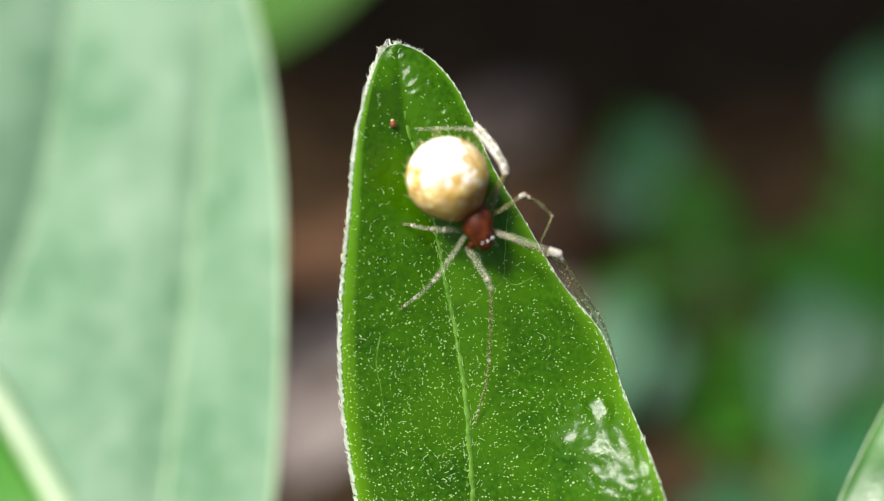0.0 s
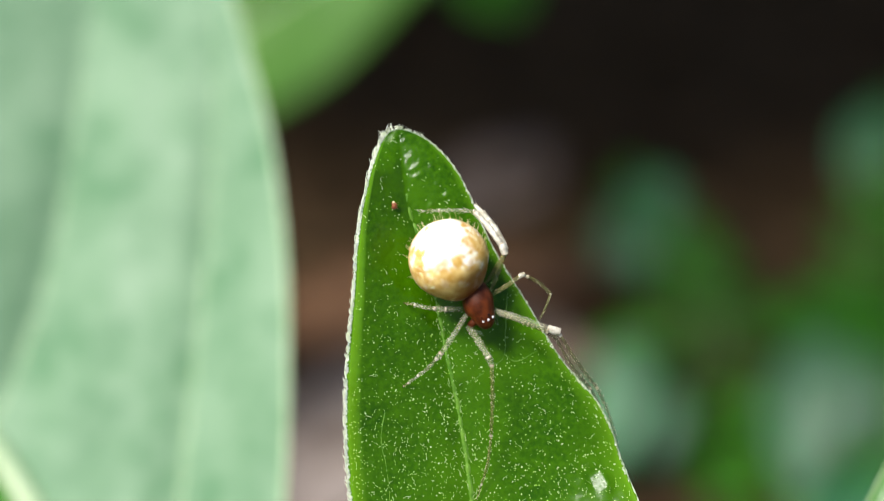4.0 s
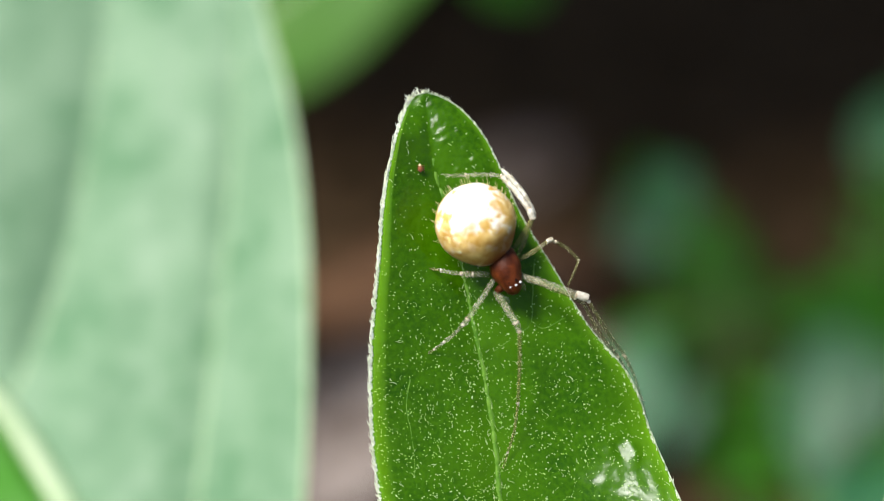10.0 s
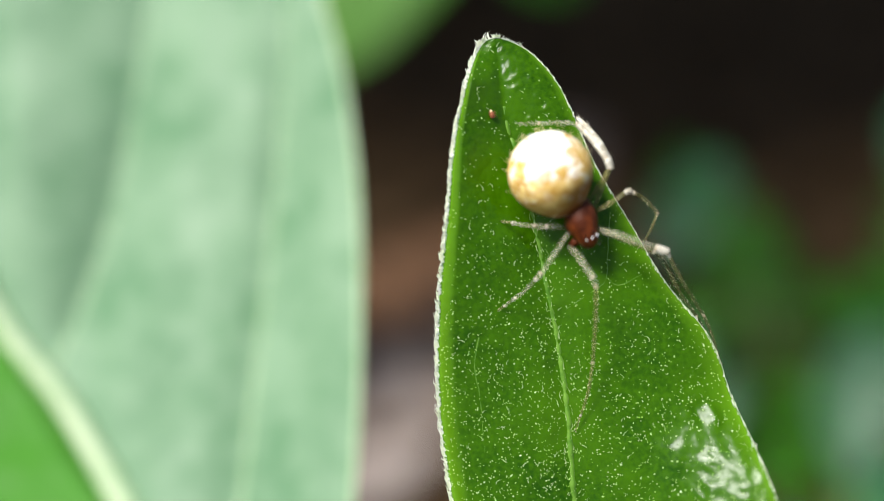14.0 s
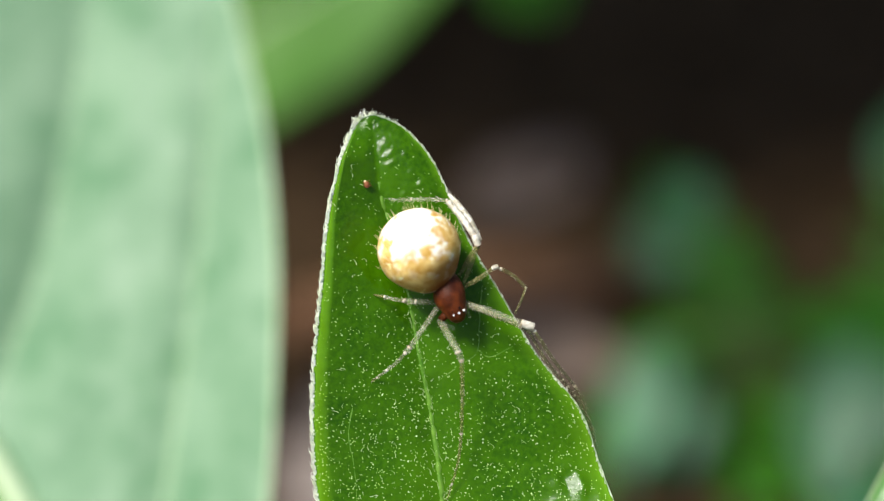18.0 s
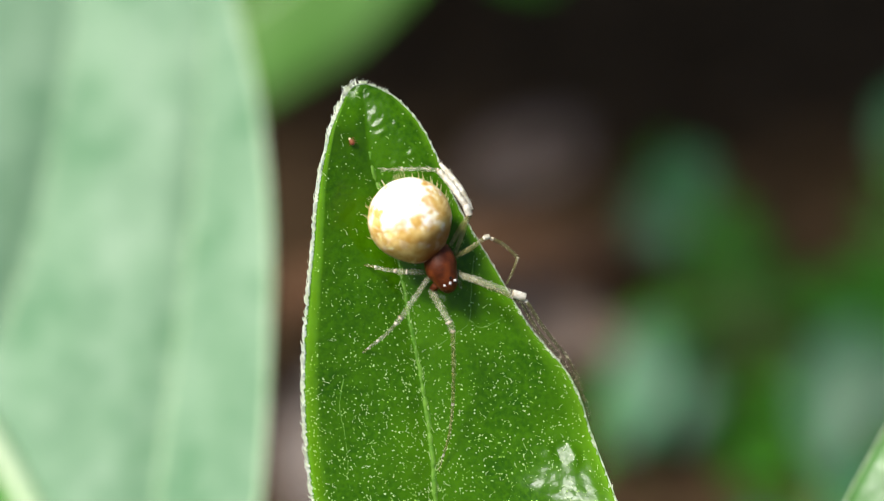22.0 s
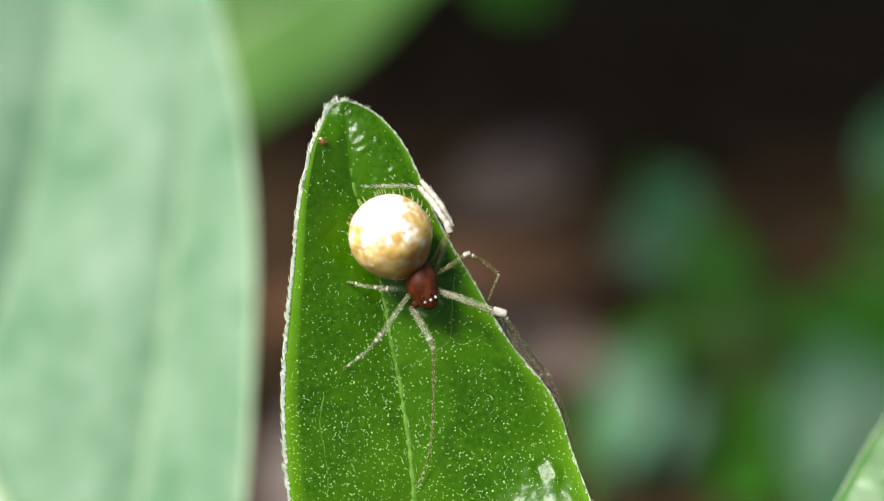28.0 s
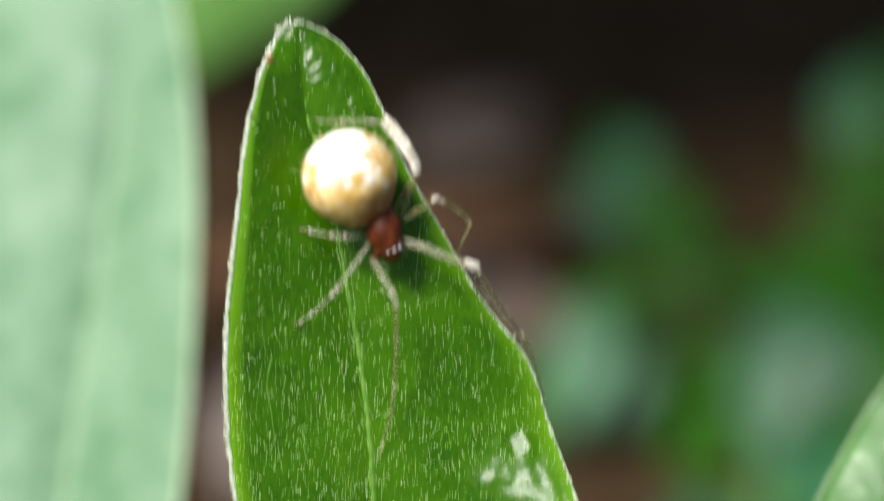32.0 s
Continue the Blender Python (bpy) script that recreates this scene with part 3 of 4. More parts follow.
blade2 = part("leaf", second.mesh(), M_BLOOM, plant, "glossy green leaf with a whitish bumpy sheen")
part("rim", tube(bmesh.new(), [second.at(v / 90, -1, -0.1) for v in range(1, 88)], [0.04] * 87, 6), M_RIM, blade2, "thin whitish rim of the leaf")
part("midrib", tube(bmesh.new(), [second.at(v / 40, 0, 0.1) for v in range(2, 41)], [0.1 + 0.35 * v / 40 for v in range(2, 41)], 6), M_RIB, blade2, "pale green midrib")
axis = LEAF_FRAME.to_3x3().inverted() @ Vector((0, 0, 1))
node_place = Vector((2.8, -36.0, -3.0))
part("petiole", tube(bmesh.new(), spline([(2.75, -27.5, -0.7), (2.8, -31, -1.2), node_place], 14), 0.55, 8), M_STEM, plant)
part("petiole", tube(bmesh.new(), spline([(14.3, -33.8, 4.8), (10, -38, 2.5), node_place - axis * 4], 14), 0.55, 8), M_STEM, plant)
drop = (LEAF_FRAME @ (node_place * MM)).z / MM
part("stem", tube(bmesh.new(), [node_place - axis * (drop + 4) * k / 20 + Vector((math.sin(k * 0.7) * 0.5, 0, math.cos(k * 0.6) * 0.4)) for k in range(21)],
                  [1.1 + 0.6 * k / 20 for k in range(21)], 10), M_STEM, plant)


# ---------------------------------------------------------------- the large pale leaf beside it
def pale_veins(y):
    """The x of the arching side veins of the pale leaf's near half."""
    first = -22.2 + 0.24 * y - 0.0135 * y * y + (0.0004 * y ** 3 if y > 0 else 0.0)
    return first - 9.5, first, -12.45 + 0.062 * y - 0.004 * max(0, y - 4) ** 2, -4.0


def pale_relief(v, s, p):
    z = -0.35 * bell(s, 0.05) + (0.011 if p[0] < -14 else 0.009) * ((p[0] + 14) ** 2 - 49) - 0.8 * step(s, 0.0, 0.2)
    if s > 0:
        lines = pale_veins(p[1])
        z += 0.25 * max(0.0, lines[1] - p[0]) * step(s, 0.0, 0.25)
        for a, deep in ((lines[1], 0.25), (lines[2], 0.5)):                                   # the veins lie in lopsided grooves
            d = p[0] - a
            z -= deep * bell(d, 1.2 if d < 0 else 0.22) * step(s, 0.0, 0.15) * (1 - 0.6 * step(p[1], 6, 16))
        for a, b in zip(lines, lines[1:]):
            if a <= p[0] < b:
                u = (p[0] - a) / (b - a)
                fall = 1 - u ** 3 if b < -5 else 1.0
                z += 1.0 * fall * step(u, -0.02, 0.50) * step(s, 0.0, 0.2) * (1 - 0.5 * step(p[1], 5, 13))
    else:
        z += 0.4 * abs(math.sin((v * 9 + s * 3.2) * 1.6)) * step(-s, 0.03, 0.2) - 6.5 * step(-s, 0.0, 0.35)
    z += 0.12 * noise.noise((p[0] * 0.22, p[1] * 0.18, 7)) + 0.04 * noise.noise((p[0] * 0.5, p[1] * 0.45, 3))
    return z


pale = Blade([(-10.2, -29.3, -11.5), (-17.0, -25.0, -15.0), (-27.0, -19.0, -19.9), (-35.0, -10.0, -25.2), (-40.0, 0.0, -29.9), (-43.0, 12.0, -33.2), (-40.0, 28.0, -36.0), (-30.6, 42.4, -36.1)],
             [(-9.5, -29.0, -11.4), (-13.0, -21.6, -14.8), (-18.2, -14.5, -18.6), (-22.9, -8.4, -22.0), (-28.2, -2.3, -25.5), (-32.0, 8.0, -29.0), (-33.5, 20.0, -32.0), (-30.3, 42.2, -36.0)],
             [(-8.6, -29.0, -11.1), (-7.9, -19.0, -14.0), (-7.2, -11.0, -16.3), (-7.15, -3.0, -18.7), (-7.7, 5.0, -21.3), (-9.5, 13.0, -23.4), (-14.2, 24.0, -26.8), (-30.0, 42.0, -35.8)],
             120, 241, pale_relief, 0.35)
shrub = thing("pale_leaved_herb", (-5.0, -38.0, -20.0), LEAF_FRAME, "herb with a large pale matt green leaf and a whitish midrib", "plant")
pale_blade = part("leaf", pale.mesh(), M_PALE_LEAF, shrub, "large pale whitish green leaf with arching veins")
part("midrib", tube(bmesh.new(), [pale.at(v / 60, 0, 0.25) for v in range(0, 60)], [0.95 - 0.8 * v / 60 for v in range(0, 60)], 8), M_PALE_RIB, pale_blade, "thick whitish midrib")
part("rim", tube(bmesh.new(), [pale.at(v / 80, 1, -0.1) for v in range(2, 79)], [0.13] * 77, 8), M_PALE_RIB, pale_blade, "thin whitish rim of the leaf")


def pale_face(x, y):
    """The point of the pale blade's face over (x, y), right of its midrib."""
    best = min((k / 200 for k in range(201)), key=lambda v: abs(pale.at(v, 0.5)[1] - y))
    for _ in range(3):
        a, b = pale.at(best, 0.0), pale.at(best, 1.0)
        s = max(0.0, min(0.97, (x - a.x) / (b.x - a.x)))
        best = min((max(0, min(1, best + k / 400)) for k in range(-20, 21)), key=lambda v: abs(pale.at(v, s)[1] - y))
    return pale.at(best, s, -0.03)


for n, (y0, y1) in ((1, (-6.5, 22)), (2, (-21, 24))):
    line = [pale_face(pale_veins(y)[n], y) for y in np.linspace(y0, y1, 44)]
    part("side_vein", tube(bmesh.new(), line, [0.11 - 0.06 * k / 43 for k in range(44)], 6), M_PALE_RIB, pale_blade)
foot = Vector((-5.0, -38.0, -20.0))
part("petiole", tube(bmesh.new(), spline([(-9.3, -28.5, -11.5), (-7.5, -33, -15), foot], 14), 0.9, 8), M_STEM, shrub)
drop = (LEAF_FRAME @ (foot * MM)).z / MM
part("stem", tube(bmesh.new(), [foot - axis * (drop + 4) * k / 20 + Vector((0, 0, math.sin(k * 0.5) * 0.6)) for k in range(21)],
                  [1.4 + 0.7 * k / 20 for k in range(21)], 10), M_STEM, shrub)


# ---------------------------------------------------------------- bright leaf further back
def soft_relief(v, s, p):
    return -1.5 * bell(s, 0.08) + 0.9 * noise.noise((p[0] * 0.08, p[1] * 0.08, 5)) + 0.8 * math.sin(v * 20 + abs(s) * 4) * abs(s) * (1 - abs(s))


back = Blade([(-75, -12, -150), (-76, 14, -150), (-62, 36, -150), (-42, 56, -150), (-18, 70, -150), (18, 74, -152)],
             [(-75, -13, -150), (-66, 8, -150), (-52, 24, -150), (-33, 40, -150), (-12, 53, -150), (18, 73, -152)],
             [(-75, -14, -149), (-60, 1, -149), (-44.5, 13.5, -149), (-27.5, 25.5, -149), (-10.5, 37.5, -149), (19, 72, -152)],
             60, 41, soft_relief, 0.5)
tall = thing("tall_herb", (-74, -24, -151), LEAF_FRAME, "tall herb with a long bright green leaf behind the pale one", "plant")
back_blade = part("leaf", back.mesh(), M_BACK_LEAF, tall, "long bright yellow-green leaf")
part("midrib", tube(bmesh.new(), [back.at(v / 40, 0, 0.2) for v in range(40)], [1.0 - 0.8 * v / 40 for v in range(40)], 8), M_PALE_RIB, back_blade)
foot = Vector((-74, -24, -151))
drop = (LEAF_FRAME @ (foot * MM)).z / MM
high = Blade([(12, 84, -200), (6, 72, -200), (4, 62, -200), (8, 54, -200), (17, 52, -200)], [(12.3, 84, -200), (12, 73, -200), (12, 64, -200), (14, 57, -200), (17.3, 52, -200)],
             [(12.6, 84, -200), (19, 73, -200), (22, 63, -200), (21, 56, -200), (17.6, 52, -200)], 30, 21, soft_relief, 0.5)
part("leaf", high.mesh(), M_DEEP_LEAF, tall, "dark green drooping leaf")
part("petiole", tube(bmesh.new(), spline([(12, 83, -200), (-20, 96, -185), (-74, 40, -152), foot], 24), [0.8] * 24, 8), M_STEM, tall)
part("petiole", tube(bmesh.new(), spline([(-75, -12, -150.3), (-75, -18, -150.5), foot], 8), 1.0, 8), M_STEM, tall)
part("stem", tube(bmesh.new(), [foot - axis * (drop + 4) * k / 16 for k in range(17)], [1.6 + 0.6 * k / 16 for k in range(17)], 10), M_STEM, tall)


# ---------------------------------------------------------------- low plants on the ground
def low_leaf(parent, base, tip, width, sag, roll, material):
    """An ovate leaf from base to tip (world millimetres)."""
    base, tip = Vector(base), Vector(tip)
    way = tip - base
    across = Vector((way.y, -way.x, 0)).normalized()
    across = (across + Vector((0, 0, math.tan(radians(roll))))).normalized()
    up = across.cross(way).normalized()
    if up.z < 0:
        up = -up
    rows, cols = 14, 9
    bm = bmesh.new()
    sheets = []
    for down in (0, 0.5):
        grid = []
        for i in range(rows):
            v = i / (rows - 1)
            half = width / 2 * math.sin(math.pi * min(1, v ** 0.8 * 0.97 + 0.03)) ** 0.75
            row = []
            for j in range(cols):
                s = 2 * j / (cols - 1) - 1
                p = base + way * v + across * half * s
                p = p + up * (sag * math.sin(math.pi * v) + 0.16 * half * abs(s) + 0.5 * math.sin(v * 22 + abs(s) * 4) * abs(s) * (1 - abs(s)) - down)
                row.append(bm.verts.new(p))
            grid.append(row)
        sheets.append(grid)
    top, low = sheets
    for i in range(rows - 1):
        for j in range(cols - 1):
            bm.faces.new((top[i][j], top[i + 1][j], top[i + 1][j + 1], top[i][j + 1]))
            bm.faces.new((low[i][j], low[i][j + 1], low[i + 1][j + 1], low[i + 1][j]))
        for j in (0, cols - 1):
            bm.faces.new((top[i][j], low[i][j], low[i + 1][j], top[i + 1][j]))
    bmesh.ops.recalc_face_normals(bm, faces=bm.faces)
    return part("leaf", bm, material, parent)


def frond(herb, start, base, tip, leaflet, pairs, material, rnd):
    """A feathered leaf: a thin rib with pairs of small oval leaflets."""
    base, tip = Vector(base), Vector(tip)
    rib_line = part("rib", tube(bmesh.new(), [start, (start + base) / 2 + Vector((0, 0, 1.2)), base, (base + tip) / 2 + Vector((0, 0, 1)), tip], [0.6, 0.55, 0.5, 0.4, 0.25], 6), M_STEM, herb)
    way = (tip - base).normalized()
    for k in range(pairs + 1):
        w = k / pairs
        root = base + (tip - base) * w + Vector((0, 0, 1.0 * math.sin(math.pi * w)))
        for side in ((-1, 1) if k < pairs else (0,)):
            turn = Matrix.Rotation(radians(side * rnd.uniform(42, 68)), 3, "Z")
            size = leaflet * (0.65 + 0.5 * math.sin(math.pi * (0.15 + 0.75 * w))) * rnd.uniform(0.8, 1.2)
            end = root + turn @ way * size + Vector((0, 0, rnd.uniform(-1.5, 1.0)))
            low_leaf(rib_line, root, end, size * rnd.uniform(0.42, 0.56), 0.8, rnd.uniform(-14, 14), material if rnd.random() < 0.78 else M_DEEP_LEAF)


def low_plant(x, y, height, fronds, label, seed):
    rnd = random.Random(seed)
    herb = thing("seedling", (x, y, 0), WORLD_FRAME, label, "plant", "low seedlings on the soil")
    part("stem", tube(bmesh.new(), [(x, y, -4), (x + 1, y, height * 0.5), (x, y + 1, height)], [1.5, 1.2, 0.8], 8), M_STEM, herb)
    for bx, by, bz, tx, ty, tz, leaflet, pairs, *matt in fronds:
        if not pairs:
            stalk = part("petiole", tube(bmesh.new(), [(x, y + 1, height), ((x + bx) / 2, (y + by) / 2, (height + bz) / 2 + 2), (bx, by, bz)], [0.6, 0.5, 0.4], 6), M_STEM, herb)
            low_leaf(stalk, (bx, by, bz), (tx, ty, tz), leaflet, 1.0, -12, M_LOW_LEAF)
            continue
        frond(herb, Vector((x, y + 1, height)), (bx, by, bz), (tx, ty, tz), leaflet, pairs, M_DEEP_LEAF if matt else M_LOW_LEAF, rnd)
    return herb


low_plant(57, 147, 10, [(58, 152, 17, 46, 186, 21, 9, 6, 1), (50, 180, 27, 43, 160, 14, 13, 0), (43, 177, 23, 38, 163, 13, 9, 0), (54, 152, 11, 42, 180, 13, 9, 4, 1), (42, 140, 19, 27, 114, 8, 9, 5, 1),
                        (37, 130, 25, 31, 109, 12, 12, 0), (45, 125, 18, 41, 112, 10, 8, 0), (66, 146, 14, 95, 143, 15, 12, 6, 1), (50, 143, 11, 36, 138, 9, 9, 3, 1), (64, 140, 6, 70, 118, 3, 8, 4, 1), (62, 152, 12, 54, 182, 13, 9, 5, 1), (60, 136, 5, 56, 106, 3, 9, 5, 1), (70, 150, 8, 88, 158, 8, 9, 4, 1)],
          "low seedling with feathered glossy dark green leaves", 21)
low_plant(76, 132, 11, [(73, 131, 25, 65, 106, 9, 16, 0), (81, 130, 21, 78, 112, 10, 10, 0), (80, 134, 13, 74, 108, 9, 11, 5, 1), (86, 148, 13, 122, 222, 20, 12, 8, 1), (104, 206, 27, 98, 186, 14, 13, 0),
                        (80, 132, 10, 108, 130, 10, 13, 6, 1), (80, 126, 5, 98, 108, 3, 14, 5, 1)],
          "low seedling with broad feathered dark green leaves", 22)
low_plant(61, 94, 20, [(57, 89, 14, 46, 74, 14, 12, 5), (61, 89, 18, 84, 92, 18, 12, 5), (59, 87, 16, 62, 66, 14, 12, 5)],
          "low seedling with shiny feathered green leaves", 23)


# ---------------------------------------------------------------- unseen shrub, added to overhang and shade the soil
def unseen_shade_shrub():
    rnd = random.Random(11)
    ob = thing("unseen_shade_shrub", (-210, 280, 0), WORLD_FRAME, "unseen leafy shrub, added to overhang and shade the soil", "shrub")
    part("trunk", tube(bmesh.new(), spline([(-210, 280, -4), (-214, 276, 90), (-208, 282, 190)], 16), [5 - 1.5 * k / 15 for k in range(16)], 10), M_STEM, ob)
    # limbs stay above the view and only block sun and sky
    for n in range(18):
        a = radians(-24 + 5.4 * n) if n < 15 else radians(-36 - 7.0 * (n - 15))
        reach = rnd.uniform(260, 420) if n < 15 else rnd.uniform(290, 330)
        pts = spline([(-208, 282, 188), (-208 + reach * 0.45 * math.cos(a), 282 + reach * 0.45 * math.sin(a), 215 + rnd.uniform(0, 18)),
                      (-208 + reach * math.cos(a), 282 + reach * math.sin(a), 218 + rnd.uniform(-6, 14))], 28)
        pts = [p for p in pts if (152 if n < 15 or p[0] < -62 else 66) < p[1] < 420]
        limb = part("branch", tube(bmesh.new(), pts, [2.6 - 2.0 * k / len(pts) for k in range(len(pts))], 8), M_STEM, ob)
        for k in range(1, len(pts)):
            for side in (-1, 1):
                w = Vector(pts[min(k + 1, len(pts) - 1)] - pts[k - 1]).normalized()
                turn = Matrix.Rotation(radians(side * rnd.uniform(35, 75)), 3, "Z")
                tip = Vector(pts[k]) + turn @ w * rnd.uniform(48, 72) + Vector((0, 0, rnd.uniform(-4, 10)))
                if (146 if n < 15 or tip.x < -62 else 60) < tip.y < 440 and ((k + n) % 3 if n < 15 else k % (2 if n == 17 else 4) == 1 and tip.x < 15):
                    low_leaf(limb, pts[k], tip, rnd.uniform(30, 44), 3, rnd.uniform(-14, 14), M_LOW_LEAF)
    return ob


unseen_shade_shrub()


# ---------------------------------------------------------------- litter
def dead_leaf(x, y, length, width, turn, curl, material, label):
    ob = thing("dead_leaf", (x, y, 1.5), WORLD_FRAME, label, "dead leaf", "fallen leaves on the soil")
    a = radians(turn)
    way, across = Vector((math.cos(a), math.sin(a), 0)), Vector((-math.sin(a), math.cos(a), 0))
    bm = bmesh.new()
    rows, cols, grids = 24, 13, []
    for down in (0, 0.4):
        grid = []
        for i in range(rows):
            v = i / (rows - 1)
            half = width / 2 * math.sin(math.pi * (0.02 + 0.96 * v)) ** 0.8
            grid.append([bm.verts.new(Vector((x, y, 2.0 - down)) + way * (v - 0.5) * length + across * half * s
                                      + Vector((0, 0, curl * s * s + 1.0 * noise.noise((v * 5 + x, s * 2, y)) + curl * 0.6 * (2 * v - 1) ** 2)))
                         for s in (2 * j / (cols - 1) - 1 for j in range(cols))])
        grids.append(grid)
    top, low = grids
    for i in range(rows - 1):
        for j in range(cols - 1):
            bm.faces.new((top[i][j], top[i + 1][j], top[i + 1][j + 1], top[i][j + 1]))
            bm.faces.new((low[i][j], low[i][j + 1], low[i + 1][j + 1], low[i + 1][j]))
        for j in (0, cols - 1):
            bm.faces.new((top[i][j], low[i][j], low[i + 1][j], top[i + 1][j]))
    bmesh.ops.recalc_face_normals(bm, faces=bm.faces)
    b = part("blade", bm, material, ob)
    part("midrib", tube(bmesh.new(), [Vector((x, y, 2.5 + curl * 0.6 * (2 * v - 1) ** 2)) + way * (v - 0.5) * length * 1.15 for v in (k / 12 for k in range(13))],
                        [0.7 - 0.4 * k / 12 for k in range(13)], 6), material, b)
    return ob


dead_leaf(-21, 161, 46, 20, 12, 3, M_DEAD, "reddish brown dead leaf lying on the soil")
dead_leaf(9, 171, 60, 22, -4, 3, M_DEAD, "long reddish brown dead leaf on the soil")
dead_leaf(-9, 138, 50, 30, 30, 2, M_GREYDEAD, "grey-brown dead leaf on the soil")
dead_leaf(-20, 122, 44, 26, 75, 2, M_PALEDEAD, "pale grey withered leaf on the soil")
dead_leaf(16, 210, 44, 26, 50, 2, M_GREYDEAD, "dull grey-brown rotted leaf on the soil")
dead_leaf(13, 150, 44, 24, -20, 3, M_GREYDEAD, "grey-brown curled dead leaf")
dead_leaf(9, 328, 40, 16, 20, 2, M_GREYDEAD, "dull brown dead leaf far back on the soil")


def crumbs():
    rnd = random.Random(3)
    bm = bmesh.new()
    for k in range(420):
        x, y = rnd.uniform(-170, 190), rnd.uniform(60, 420)
        r = rnd.uniform(1.0, 4.5) * rnd.uniform(0.5, 1.2)
        m = Matrix.Translation((x, y, r * 0.35)) @ Euler((rnd.random() * 3, rnd.random() * 3, rnd.random() * 3)).to_matrix().to_4x4() @ Matrix.Diagonal((r, r * rnd.uniform(0.6, 1), r * rnd.uniform(0.5, 0.9), 1))
        bmesh.ops.create_icosphere(bm, subdivisions=1, radius=1, matrix=m)
    for v in bm.verts:
        v.co += Vector((noise.noise(v.co * 0.7), noise.noise(v.co * 0.7 + Vector((9, 0, 0))), noise.noise(v.co * 0.7 + Vector((0, 9, 0))))) * 0.6
    ob = new("soil_crumbs", mesh_of("soil_crumbs", bm, M_CLOD, (0, 0, 0), False))
    return tagged(ob, "scattered crumbs of dark brown soil", "soil", kind="stuff")


crumbs()

# ---------------------------------------------------------------- spider
BODY = Vector((1.06, 2.76, 0.95))
spider = thing("spider", (1.7, 1.4, 0.7), LEAF_FRAME, "small comb-footed spider with a cream globe abdomen, resting on the leaf", "spider")


def abdomen():
    bm = bmesh.new()
    bmesh.ops.create_uvsphere(bm, u_segments=64, v_segments=40, radius=1.0)
    axis_turn = Vector((0.42, -0.9, -0.12)).normalized().to_track_quat("Z", "Y").to_matrix()
    for v in bm.verts:
        c = v.co.copy()
        taper = 1 - 0.13 * step(c.z, 0.2, 1.0)
        c = Vector((c.x * 1.46 * taper, c.y * 1.42 * taper, c.z * (1.61 if c.z > 0 else 1.44)))
        c = c * (1 + 0.012 * noise.noise(c * 1.4) + 0.006 * noise.noise(c * 4))
        v.co = BODY + axis_turn @ c
    return bm


tummy = part("abdomen", abdomen(), M_ABDOMEN, spider, "globular cream-white abdomen with ochre blotches, highlight and shade painted in")
hair_roots = []
for k in range(250):
    d = Vector((rng.gauss(0, 1), rng.gauss(0, 1), rng.gauss(0, 1))).normalized()
    if d.z < -0.35 or d.y < 0.3 * d.x - 0.25 or (d.z > 0.75 and rng.random() < 0.6):
        continue
    p = BODY + Vector((d.x * 1.45, d.y * 1.47, d.z * 1.42))
    hair_roots.append((p, d + Vector((-0.35, 0.75, 0.1)), (-0.4, 0.6, -0.2), rng.uniform(0.12, 0.30), 0.010))
hairs_mesh("abdomen_hairs", hair_roots, M_GOLD_HAIR, tummy, "fine golden bristles")

head_turn = Matrix.Rotation(radians(-64), 3, "Z")
line = spline([(1.98, 1.95, 0.45), (2.02, 1.74, 0.56), (2.08, 1.40, 0.74), (2.16, 1.06, 0.80), (2.29, 0.75, 0.82), (2.38, 0.48, 0.78), (2.40, 0.30, 0.66), (2.41, 0.20, 0.60)], 36)
bm = tube(bmesh.new(), line, [float(r[0]) for r in spline([(0.16,), (0.40,), (0.54,), (0.57,), (0.46,), (0.36,), (0.22,), (0.08,)], 36)], 28)
carapace = part("cephalothorax", bm, M_CARAPACE, spider, "shiny red-brown head and chest")
part("eye_field", ball(bmesh.new(), (2.46, 0.54, 0.90), (0.17, 0.28, 0.24), head_turn, 20, 14), M_EYE, carapace, "black patch that bears the eyes")
# these three eyes are white all over: their glints put into the colour
for place, r in (((2.29, 0.47, 1.15), 0.045), ((2.48, 0.54, 1.16), 0.048), ((2.65, 0.64, 1.10), 0.042)):
    part("eye", ball(bmesh.new(), place, (r, r, r), None, 14, 10), M_EYE_GLINT, carapace, "eye coloured white for its glint")
for place, r in (((2.24, 0.62, 1.20), 0.045), ((2.49, 0.72, 1.21), 0.045)):
    part("eye", ball(bmesh.new(), place, (r, r, r), None, 14, 10), M_EYE, carapace, "black bead eye")
for root, knee in (((2.20, 0.62, 0.50), (1.80, 0.27, 0.50)), ((2.10, 0.92, 0.50), (1.73, 0.74, 0.66)), ((2.05, 1.10, 0.45), (1.63, 0.90, 0.50)),
                   ((2.30, 0.95, 0.50), (2.68, 0.85, 0.58)), ((2.25, 1.30, 0.40), (2.58, 1.41, 0.40))):
    part("coxa", tube(bmesh.new(), [Vector(root), Vector(root).lerp(Vector(knee), 0.55), Vector(knee)], [0.17, 0.16, 0.11], 10), M_CARAPACE, spider)
bm = bmesh.new()
ball(bm, (2.34, 0.40, 0.45), (0.15, 0.22, 0.2), head_turn, 16, 10)
ball(bm, (2.52, 0.48, 0.45), (0.15, 0.22, 0.2), head_turn, 16, 10)
part("jaws", bm, M_CARAPACE, spider)
